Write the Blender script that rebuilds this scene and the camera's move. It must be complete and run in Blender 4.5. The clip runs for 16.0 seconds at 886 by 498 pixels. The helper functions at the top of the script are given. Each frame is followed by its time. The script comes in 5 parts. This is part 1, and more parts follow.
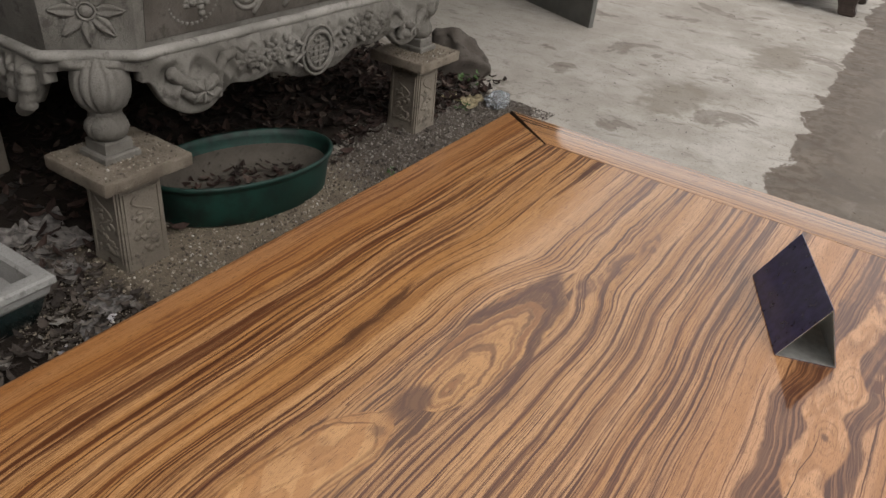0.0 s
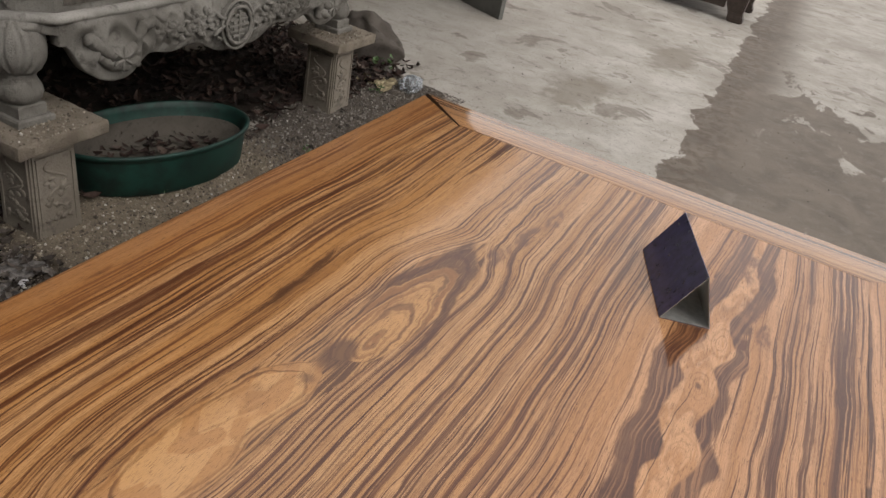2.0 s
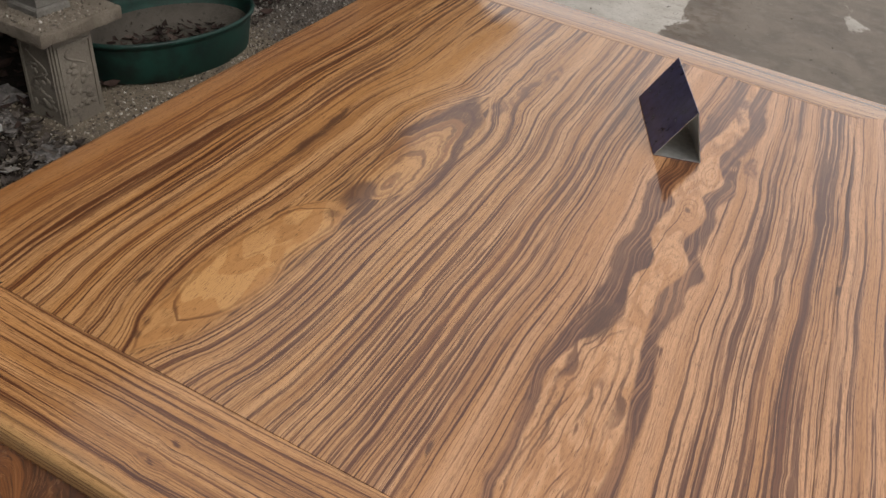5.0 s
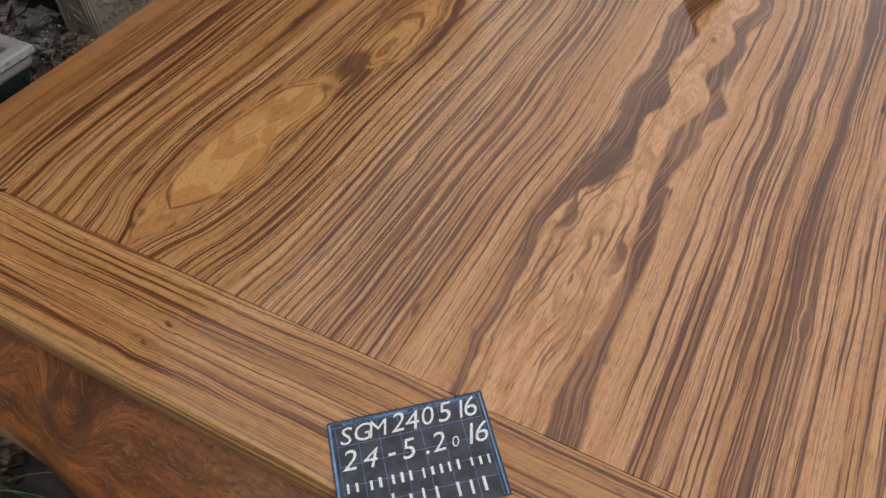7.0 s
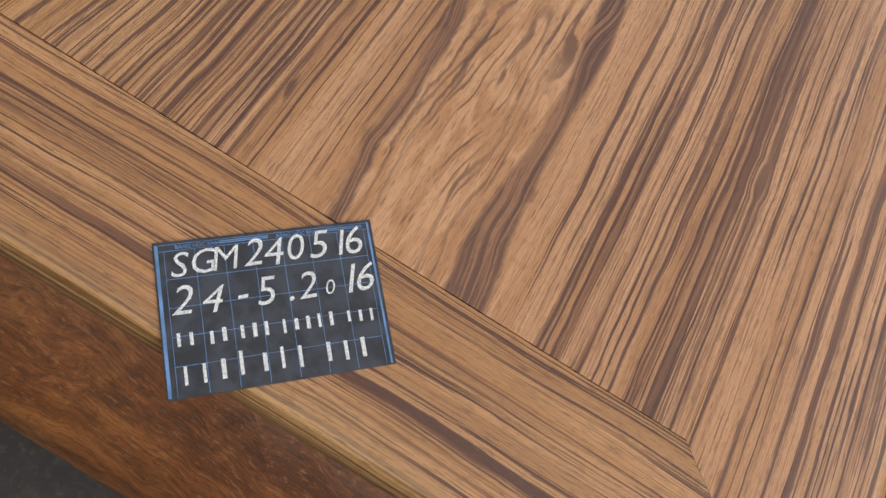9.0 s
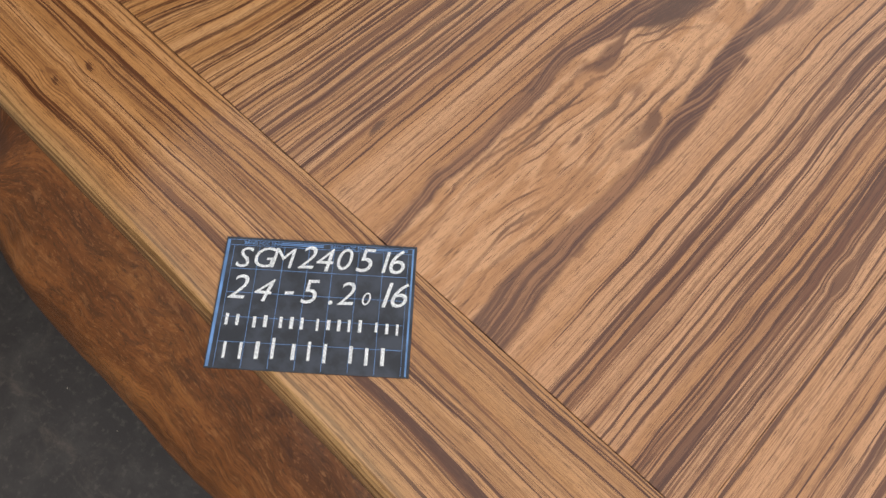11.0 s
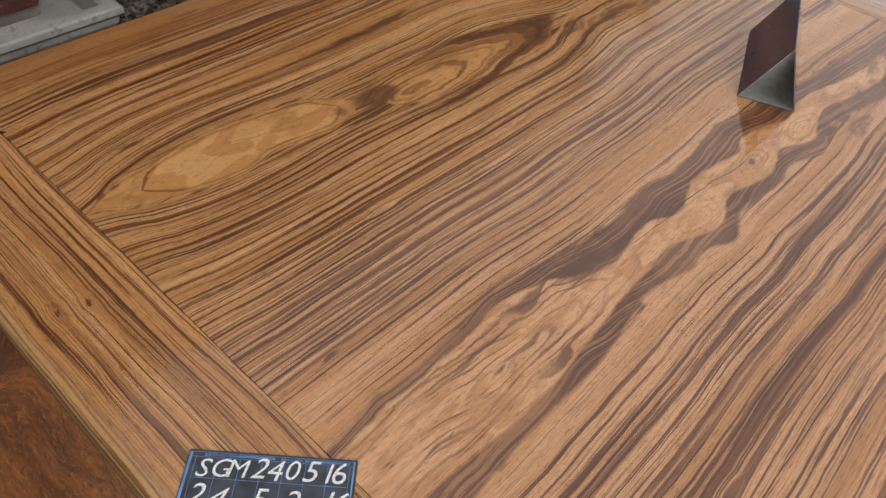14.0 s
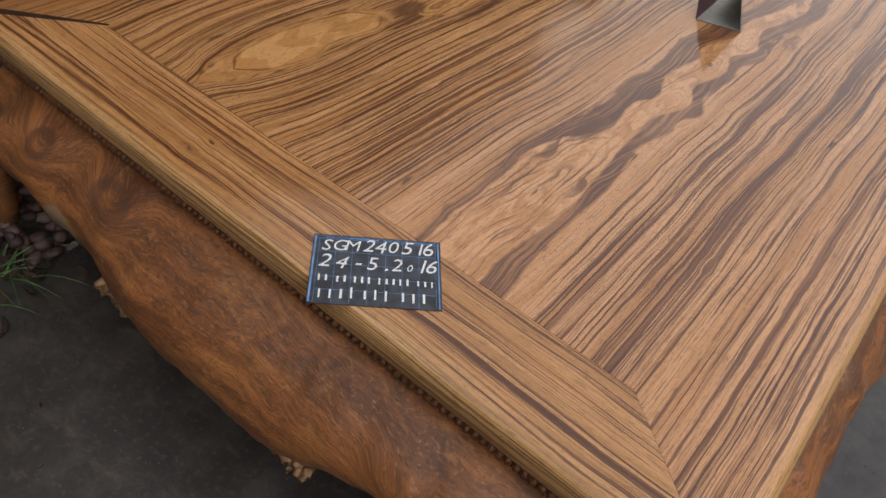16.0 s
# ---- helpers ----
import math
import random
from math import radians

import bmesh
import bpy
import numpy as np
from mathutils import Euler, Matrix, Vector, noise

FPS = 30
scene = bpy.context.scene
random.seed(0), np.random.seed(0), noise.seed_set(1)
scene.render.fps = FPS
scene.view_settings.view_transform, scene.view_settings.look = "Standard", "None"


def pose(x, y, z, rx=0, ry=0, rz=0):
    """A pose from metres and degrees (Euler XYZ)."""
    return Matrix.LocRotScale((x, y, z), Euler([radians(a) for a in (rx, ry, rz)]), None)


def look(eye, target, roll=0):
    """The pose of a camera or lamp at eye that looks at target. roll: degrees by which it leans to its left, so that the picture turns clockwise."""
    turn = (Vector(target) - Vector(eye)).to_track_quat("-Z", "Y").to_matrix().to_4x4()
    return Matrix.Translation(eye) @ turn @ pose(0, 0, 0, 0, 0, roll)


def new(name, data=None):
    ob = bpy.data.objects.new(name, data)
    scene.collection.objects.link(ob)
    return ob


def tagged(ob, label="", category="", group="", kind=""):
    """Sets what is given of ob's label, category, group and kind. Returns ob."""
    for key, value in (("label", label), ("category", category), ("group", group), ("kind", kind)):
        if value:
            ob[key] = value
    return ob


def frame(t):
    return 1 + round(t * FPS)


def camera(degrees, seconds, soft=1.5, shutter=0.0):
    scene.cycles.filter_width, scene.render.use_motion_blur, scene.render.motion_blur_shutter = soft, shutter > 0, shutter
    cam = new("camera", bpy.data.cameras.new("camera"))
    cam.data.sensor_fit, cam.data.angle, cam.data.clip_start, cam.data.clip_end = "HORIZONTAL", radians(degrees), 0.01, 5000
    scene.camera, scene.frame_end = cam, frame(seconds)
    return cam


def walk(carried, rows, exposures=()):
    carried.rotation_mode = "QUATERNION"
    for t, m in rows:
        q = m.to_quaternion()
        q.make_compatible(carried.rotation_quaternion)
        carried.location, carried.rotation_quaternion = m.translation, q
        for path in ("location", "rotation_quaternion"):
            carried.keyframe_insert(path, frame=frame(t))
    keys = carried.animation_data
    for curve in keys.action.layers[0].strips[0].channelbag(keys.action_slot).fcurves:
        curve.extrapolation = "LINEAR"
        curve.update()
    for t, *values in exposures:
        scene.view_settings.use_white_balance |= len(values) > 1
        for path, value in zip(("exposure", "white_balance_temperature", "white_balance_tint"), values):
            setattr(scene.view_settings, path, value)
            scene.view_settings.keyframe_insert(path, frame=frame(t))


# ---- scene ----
cam = camera(61.1, 16.0)
PATH = [
    (0, (1.1257, -0.3515, 1.7254), (0.3944, 0.9173, 0.8183), 6.6),
    (0.5, (1.1249, -0.3773, 1.7167), (0.4633, 0.9415, 0.8269), 10.2),
    (1, (1.13, -0.3997, 1.7314), (0.5279, 0.9113, 0.789), 11.7),
    (1.5, (1.1412, -0.4342, 1.7452), (0.5753, 0.9018, 0.8157), 12.9),
    (2, (1.1619, -0.5005, 1.7521), (0.6287, 0.8682, 0.8519), 12.4),
    (2.5, (1.1696, -0.5694, 1.7443), (0.6692, 0.8148, 0.8485), 11.6),
    (3, (1.174, -0.5961, 1.7521), (0.6881, 0.7735, 0.8269), 10.5),
    (3.5, (1.1869, -0.6013, 1.7581), (0.6976, 0.7623, 0.8261), 9.3),
    (4, (1.1895, -0.6418, 1.7478), (0.7209, 0.7321, 0.8192), 11.2),
    (4.5, (1.205, -0.6806, 1.7279), (0.7949, 0.6641, 0.7322), 13.1),
    (5, (1.2696, -0.6909, 1.7348), (0.7992, 0.559, 0.6469), 9.8),
    (5.2, (1.3169, -0.6978, 1.734), (0.7786, 0.5021, 0.6219), 6.7),
    (7.3, (1.4574, -0.5281, 1.6582), (0.9, 0.4169, 0.3299), -4.1),
    (7.5, (1.3945, -0.4592, 1.6461), (0.8949, 0.4556, 0.2739), -3.5),
    (8, (1.3118, -0.3308, 1.5729), (1.074, 0.4944, 0.0792), 3.2),
    (8.5, (1.2911, -0.3282, 1.5272), (1.2386, 0.3953, -0.0353), 20.3),
    (8.8, (1.273, -0.3636, 1.4911), (1.323, 0.3428, -0.0793), 33.2),
    (9, (1.2661, -0.3713, 1.4781), (1.3049, 0.3032, -0.106), 35.0),
    (9.2, (1.2704, -0.3868, 1.4704), (1.2644, 0.273, -0.1215), 33.1),
    (11.3, (1.5159, -0.3403, 1.5419), (0.9655, 0.2584, 0.0232), 2.4),
    (11.5, (1.54, -0.3567, 1.5557), (0.9259, 0.2945, 0.0835), 1.4),
    (12, (1.5848, -0.3679, 1.5849), (0.9112, 0.3721, 0.1835), -0.2),
    (12.5, (1.6064, -0.3696, 1.5953), (0.9612, 0.4823, 0.2437), 1.2),
    (13, (1.5952, -0.3903, 1.6272), (0.9397, 0.5108, 0.3135), 5.8),
    (13.5, (1.6003, -0.3954, 1.6349), (0.8862, 0.5306, 0.3695), 4.9),
    (14, (1.596, -0.4032, 1.653), (0.8354, 0.54, 0.4281), 6.2),
    (14.5, (1.6245, -0.4109, 1.6358), (0.807, 0.5125, 0.4333), 0.6),
    (15, (1.6727, -0.5057, 1.6564), (0.8768, 0.447, 0.4617), 0.5),
    (15.5, (1.6865, -0.7314, 1.6496), (1.0129, 0.3462, 0.4875), 6.7),
    (15.7, (1.7063, -0.8287, 1.6452), (1.0361, 0.2265, 0.4608), 8.5),
    (16, (1.7494, -0.9114, 1.6728), (1.0964, 0.1266, 0.4634), 10.6),
]
walk(cam, [(t, look(eye, target, roll)) for t, eye, target, roll in PATH], exposures=[(0.0, 0.04), (5.2, 0.0), (7.5, -0.16), (9.2, -0.16), (11.3, 0.08), (12.0, 0.02), (13.0, -0.07), (16.0, -0.08)])

# ---- world and light: an overcast sky with a wide soft sun ----
SUN_EL, SUN_AZ = 40.0, 105.0
world = bpy.data.worlds.new("overcast_sky")
scene.world = world
world.use_nodes = True
wt = world.node_tree
sky = wt.nodes.new("ShaderNodeTexSky")
sky.sky_type = "NISHITA"
sky.sun_disc = False
sky.sun_elevation = radians(SUN_EL)
sky.sun_rotation = radians(SUN_AZ)
sky.air_density, sky.dust_density, sky.ozone_density = 1.0, 6.0, 1.0
haze = wt.nodes.new("ShaderNodeHueSaturation")
haze.inputs["Saturation"].default_value = 0.15
wt.links.new(sky.outputs[0], haze.inputs["Color"])
cloud = wt.nodes.new("ShaderNodeMix")
cloud.data_type = "RGBA"
cloud.inputs[0].default_value = 0.65
cloud.inputs[7].default_value = (6.9, 6.5, 6.3, 1)
wt.links.new(haze.outputs[0], cloud.inputs[6])
wt.links.new(cloud.outputs[2], wt.nodes["Background"].inputs[0])
wt.nodes["Background"].inputs[1].default_value = 0.178
sun_data = bpy.data.lights.new("sun", "SUN")
sun_data.energy, sun_data.angle, sun_data.color = 0.7, radians(30), (1.0, 0.95, 0.88)
sun = new("sun", sun_data)
az, el = radians(SUN_AZ), radians(SUN_EL)
sun.matrix_world = look((6 * math.sin(az) * math.cos(el), 6 * math.cos(az) * math.cos(el), 6 * math.sin(el)), (0, 0, 0))


# ---- materials ----
class Tree:
    """A short hand for shader nodes."""

    def __init__(self, name):
        self.mat = bpy.data.materials.new(name)
        self.mat.use_nodes = True
        self.t = self.mat.node_tree
        self.bsdf = self.t.nodes["Principled BSDF"]

    def put(self, socket, value):
        if isinstance(value, bpy.types.NodeSocket):
            self.t.links.new(value, socket)
        elif isinstance(value, tuple) and len(value) == 3 and socket.type == "RGBA":
            socket.default_value = (*value, 1)
        else:
            socket.default_value = value

    def math(self, op, a, b=0.0, c=0.0, clamp=False):
        n = self.t.nodes.new("ShaderNodeMath")
        n.operation, n.use_clamp = op, clamp
        for s, v in zip(n.inputs, (a, b, c)):
            self.put(s, v)
        return n.outputs[0]

    def coords(self):
        n = self.t.nodes.new("ShaderNodeTexCoord")
        return n.outputs["Object"]

    def split(self, vec):
        n = self.t.nodes.new("ShaderNodeSeparateXYZ")
        self.put(n.inputs[0], vec)
        return n.outputs[0], n.outputs[1], n.outputs[2]

    def vec(self, x, y, z=0.0):
        n = self.t.nodes.new("ShaderNodeCombineXYZ")
        for s, v in zip(n.inputs, (x, y, z)):
            self.put(s, v)
        return n.outputs[0]

    def noise(self, vec, scale=1.0, detail=2.0, rough=0.5, distort=0.0):
        n = self.t.nodes.new("ShaderNodeTexNoise")
        self.put(n.inputs["Vector"], vec)
        n.inputs["Scale"].default_value = scale
        n.inputs["Detail"].default_value = detail
        n.inputs["Roughness"].default_value = rough
        n.inputs["Distortion"].default_value = distort
        return n.outputs[0]

    def voronoi(self, vec, scale, feature="F1"):
        n = self.t.nodes.new("ShaderNodeTexVoronoi")
        n.feature = feature
        self.put(n.inputs["Vector"], vec)
        n.inputs["Scale"].default_value = scale
        return n.outputs

    def ramp(self, fac, stops, mode="LINEAR"):
        n = self.t.nodes.new("ShaderNodeValToRGB")
        n.color_ramp.interpolation = mode
        els = n.color_ramp.elements
        for e, (p, c) in zip(els, stops):
            e.position = p
        for p, c in stops[2:]:
            els.new(p)
        for e, (p, c) in zip(els, stops):
            e.position = p
            e.color = (c, c, c, 1) if isinstance(c, (int, float)) else (*c, 1)
        self.put(n.inputs[0], fac)
        return n.outputs[0]

    def step(self, v, lo, hi):
        n = self.t.nodes.new("ShaderNodeMapRange")
        n.interpolation_type = "SMOOTHSTEP"
        self.put(n.inputs["Value"], v)
        self.put(n.inputs["From Min"], lo)
        self.put(n.inputs["From Max"], hi)
        return n.outputs[0]

    def mix(self, fac, a, b, mode="MIX"):
        n = self.t.nodes.new("ShaderNodeMix")
        n.data_type, n.blend_type = "RGBA", mode
        self.put(n.inputs[0], fac)
        self.put(n.inputs[6], a)
        self.put(n.inputs[7], b)
        return n.outputs[2]

    def blob(self, x, y, cx, cy, sx, sy):
        """A soft round spot: 1 in its middle, falling off as a bell."""
        u = self.math("MULTIPLY", self.math("SUBTRACT", x, cx), 1 / sx)
        v = self.math("MULTIPLY", self.math("SUBTRACT", y, cy), 1 / sy)
        d = self.math("ADD", self.math("MULTIPLY", u, u), self.math("MULTIPLY", v, v))
        return self.math("POWER", 2.718, self.math("MULTIPLY", d, -1.0))

    def bump(self, height, strength=0.3, distance=0.01, socket="Normal"):
        n = self.t.nodes.new("ShaderNodeBump")
        n.inputs["Strength"].default_value = strength
        n.inputs["Distance"].default_value = distance
        self.put(n.inputs["Height"], height)
        self.t.links.new(n.outputs[0], self.bsdf.inputs[socket])

    def surface(self, color, rough=0.6, metal=0.0, spec=0.5, coat=0.0, coat_rough=0.05):
        b = self.bsdf.inputs
        self.put(b["Base Color"], color)
        self.put(b["Roughness"], rough)
        b["Metallic"].default_value = metal
        b["Specular IOR Level"].default_value = spec
        b["Coat Weight"].default_value = coat
        b["Coat Roughness"].default_value = coat_rough
        return self.mat


PALE, GOLD = (0.60, 0.323, 0.162), (0.48, 0.230, 0.090)
DARK, BLACK = (0.090, 0.030, 0.011), (0.045, 0.018, 0.009)


def striped(T, f, y, x, density, seed):
    """Stripes of heartwood over f (metres across the grain); density 0 to 1 says how much of it is dark."""
    m = T.math
    sway = m("SUBTRACT", T.noise(T.vec(m("MULTIPLY", f, 22), m("MULTIPLY", y, 3.2), seed + 40), 1, 2, 0.5), 0.5)
    g = m("MULTIPLY_ADD", sway, 0.006, f)
    wobble = m("SUBTRACT", T.noise(T.vec(m("MULTIPLY", f, 36), m("MULTIPLY", y, 10), seed + 47), 1, 1, 0.5), 0.5)
    g = m("MULTIPLY_ADD", wobble, 0.0030, g)
    broad = T.noise(T.vec(m("MULTIPLY", g, 50), m("MULTIPLY", y, 0.60), seed), 1, 2.0, 0.55)
    mid = T.noise(T.vec(m("MULTIPLY", g, 125), m("MULTIPLY", y, 1.0), seed + 3), 1, 1.5, 0.55)
    thin = T.noise(T.vec(m("MULTIPLY", g, 300), m("MULTIPLY", y, 1.8), seed + 13), 1, 1.5, 0.6)
    hair = T.noise(T.vec(m("MULTIPLY", m("MULTIPLY_ADD", f, 0.8, x), 420), m("MULTIPLY", y, 9.0), seed + 5), 1, 2.0, 0.65)
    fade = T.noise(T.vec(m("MULTIPLY", g, 30), m("MULTIPLY", y, 2.6), seed + 21), 1, 1.0, 0.5)
    rag = m("MULTIPLY", m("SUBTRACT", hair, 0.5), 0.20)
    tone = T.noise(T.vec(m("MULTIPLY", f, 15), m("MULTIPLY", y, 0.6), seed + 9), 1, 2, 0.5)
    color = T.mix(T.step(tone, 0.35, 0.65), PALE, GOLD)
    # broad washes of light brown
    wash = T.noise(T.vec(m("MULTIPLY", g, 31), m("MULTIPLY", y, 0.8), seed + 27), 1, 2, 0.55)
    color = T.mix(m("MULTIPLY", T.step(wash, 0.46, 0.62), m("MULTIPLY_ADD", density, 0.62, 0.06)), color, (0.27, 0.118, 0.047))
    # fine fibres everywhere
    color = T.mix(m("MULTIPLY", T.step(hair, 0.47, 0.63), 0.56), color, (0.26, 0.11, 0.042))
    # thin brown lines
    lim = m("SUBTRACT", 0.600, m("MULTIPLY", density, 0.115))
    thread = m("ADD", m("ADD", thin, rag), m("MULTIPLY", m("SUBTRACT", mid, 0.5), 0.30))
    thread = T.step(thread, m("SUBTRACT", lim, 0.01), m("ADD", lim, 0.085))
    color = T.mix(m("MULTIPLY", thread, m("MULTIPLY_ADD", density, 0.52, 0.24)), color, (0.155, 0.062, 0.026))
    # smooth brown bands, a little streaked, coming and going along the grain
    lim = m("SUBTRACT", 0.672, m("MULTIPLY", density, 0.195))
    band = T.step(m("ADD", broad, rag), m("SUBTRACT", lim, 0.030), m("ADD", lim, 0.056))
    band = m("MULTIPLY", band, m("SUBTRACT", 0.96, m("MULTIPLY", T.step(thin, 0.51, 0.60), 0.36)))
    band = m("MULTIPLY", band, m("MULTIPLY_ADD", T.step(fade, 0.34, 0.58), 0.22, 0.78))
    color = T.mix(band, color, T.mix(T.step(tone, 0.4, 0.6), (0.088, 0.027, 0.012), (0.122, 0.038, 0.014)))
    # dark narrow lines
    lim = m("SUBTRACT", 0.655, m("MULTIPLY", density, 0.150))
    mixed = m("ADD", m("ADD", mid, rag), m("MULTIPLY", m("SUBTRACT", broad, 0.5), 0.35))
    line = T.step(mixed, m("SUBTRACT", lim, 0.014), m("ADD", lim, 0.034))
    line = m("MULTIPLY", line, m("MULTIPLY_ADD", T.step(fade, 0.62, 0.40), 0.22, 0.76))
    color = T.mix(line, color, T.mix(T.step(hair, 0.45, 0.8), (0.070, 0.020, 0.008), (0.115, 0.040, 0.016)))
    return color, line, hair


def contour(T, level, count, width=0.10):
    """Thin rings where a slow field crosses even steps."""
    d = T.math("ABSOLUTE", T.math("SUBTRACT", T.math("FRACT", T.math("MULTIPLY", level, count)), 0.5))
    return T.step(d, width, width * 0.3)


def varnish(T, color, hair, y, f):
    pores = T.noise(T.vec(T.math("MULTIPLY", f, 520), T.math("MULTIPLY", y, 26), 2.0), 1, 1, 0.5)
    pore = T.step(pores, 0.62, 0.72)
    color = T.mix(T.math("MULTIPLY", pore, 0.65), color, BLACK)
    fleck = T.noise(T.vec(T.math("MULTIPLY", f, 900), T.math("MULTIPLY", y, 60), 4.0), 1, 1, 0.5)
    color = T.mix(T.math("MULTIPLY", T.step(fleck, 0.54, 0.68), 0.42), color, (0.16, 0.068, 0.028))
    m = T.surface(color, 0.45, 0.0, 0.15, 1.0, 0.05)
    T.bsdf.inputs["Coat IOR"].default_value = 1.57
    sag = T.noise(T.coords(), 7, 2, 0.5)
    h = T.math("ADD", T.math("MULTIPLY", hair, 0.10), T.math("MULTIPLY", sag, 1.0))
    T.bump(h, 0.12, 0.004, "Coat Normal")
    T.bump(hair, 0.08, 0.002)
    return m


def lens(T, f, y, cx, cy, w, h, slope=0.0, soft=1.5):
    """Parts the stripes round a spindle-shaped knot; gives the parted f."""
    m = T.math
    v = m("SUBTRACT", y, cy)
    t = m("MULTIPLY", v, 1 / h)
    r = m("MULTIPLY", m("MAXIMUM", m("SUBTRACT", 1.0, m("MULTIPLY", t, t)), 0.0), w)
    d = m("SUBTRACT", f, m("MULTIPLY_ADD", v, slope, cx))
    size = m("ABSOLUTE", d)
    beyond = m("MAXIMUM", m("SUBTRACT", size, r), 0.0)
    pull = m("MULTIPLY", r, m("POWER", 2.718, m("MULTIPLY", beyond, -1 / max(soft * w, 0.02))))
    return m("SUBTRACT", f, m("MULTIPLY", m("SIGN", d), m("MINIMUM", pull, size)))


def border(T, y, stops, lo, hi):
    """A line that wanders across the grain: its place at y, gliding through (y, place)."""
    r = T.ramp(T.math("MULTIPLY", y, 1 / 2.4), [(a / 2.4, (v - lo) / (hi - lo)) for a, v in stops], "CARDINAL")
    return T.math("MULTIPLY_ADD", r, hi - lo, lo)


def channel(T, f, x, left, right, soft):
    """Parts the stripes round the strip between two borders; gives the parted f and the depth inside the strip in metres."""
    m = T.math
    half = m("MAXIMUM", m("MULTIPLY", m("SUBTRACT", right, left), 0.5), 0.0)
    d = m("SUBTRACT", x, m("MULTIPLY", m("ADD", left, right), 0.5))
    size = m("ABSOLUTE", d)
    depth = m("SUBTRACT", half, size)
    pull = m("MULTIPLY", half, m("POWER", 2.718, m("MULTIPLY", m("MAXIMUM", m("MULTIPLY", depth, -1.0), 0.0), -1 / soft)))
    return m("SUBTRACT", f, m("MULTIPLY", m("SIGN", d), m("MINIMUM", pull, size))), depth


EYE_LEFT = [(0, 0.362), (0.05, 0.338), (0.12, 0.318), (0.27, 0.288), (0.46, 0.300), (0.62, 0.332), (0.70, 0.385), (0.735, 0.430), (0.80, 0.405),
            (0.94, 0.402), (1.13, 0.402), (1.34, 0.410), (1.42, 0.460), (1.46, 0.500), (1.7, 0.500)]
EYE_RIGHT = [(0, 0.378), (0.08, 0.430), (0.20, 0.467), (0.33, 0.500), (0.44, 0.480), (0.59, 0.502), (0.69, 0.478), (0.735, 0.452), (0.80, 0.525),
             (0.90, 0.556), (1.11, 0.577), (1.26, 0.587), (1.36, 0.575), (1.42, 0.540), (1.46, 0.500), (1.7, 0.500)]
BAND_LEFT = [(0, 1.150), (0.10, 1.135), (0.20, 1.132), (0.36, 1.122), (0.46, 1.108), (0.55, 1.120), (0.62, 1.125), (0.72, 1.145), (0.80, 1.155), (0.90, 1.150),
             (1.00, 1.140), (1.10, 1.155), (1.20, 1.150), (1.30, 1.140), (1.40, 1.135), (1.50, 1.160), (1.60, 1.170), (1.80, 1.200), (2.00, 1.220), (2.36, 1.250)]
HEART_LEFT = [(0, 1.172), (0.10, 1.158), (0.20, 1.155), (0.36, 1.150), (0.46, 1.140), (0.55, 1.158), (0.60, 1.176), (0.66, 1.212), (0.74, 1.232), (0.82, 1.218),
              (0.90, 1.218), (0.97, 1.244), (1.04, 1.238), (1.12, 1.210), (1.24, 1.222), (1.30, 1.232), (1.38, 1.212), (1.48, 1.228), (1.56, 1.255), (1.66, 1.235),
              (1.80, 1.260), (1.94, 1.290), (2.10, 1.300), (2.36, 1.310)]
HEART_RIGHT = [(0, 1.335), (0.10, 1.330), (0.23, 1.338), (0.36, 1.338), (0.48, 1.330), (0.61, 1.312), (0.75, 1.305), (0.88, 1.300), (0.97, 1.332), (1.05, 1.335),
               (1.12, 1.305), (1.22, 1.325), (1.32, 1.338), (1.41, 1.308), (1.50, 1.345), (1.58, 1.335), (1.68, 1.310), (1.80, 1.335), (1.95, 1.360), (2.10, 1.340), (2.36, 1.350)]
BAND_RIGHT = [(0, 1.400), (0.10, 1.385), (0.23, 1.375), (0.36, 1.370), (0.48, 1.372), (0.61, 1.350), (0.75, 1.345), (0.84, 1.368), (0.93, 1.362), (1.00, 1.390),
              (1.07, 1.360), (1.15, 1.350), (1.27, 1.372), (1.38, 1.362), (1.48, 1.394), (1.58, 1.360), (1.70, 1.368), (1.85, 1.400), (2.00, 1.420), (2.12, 1.400), (2.36, 1.400)]


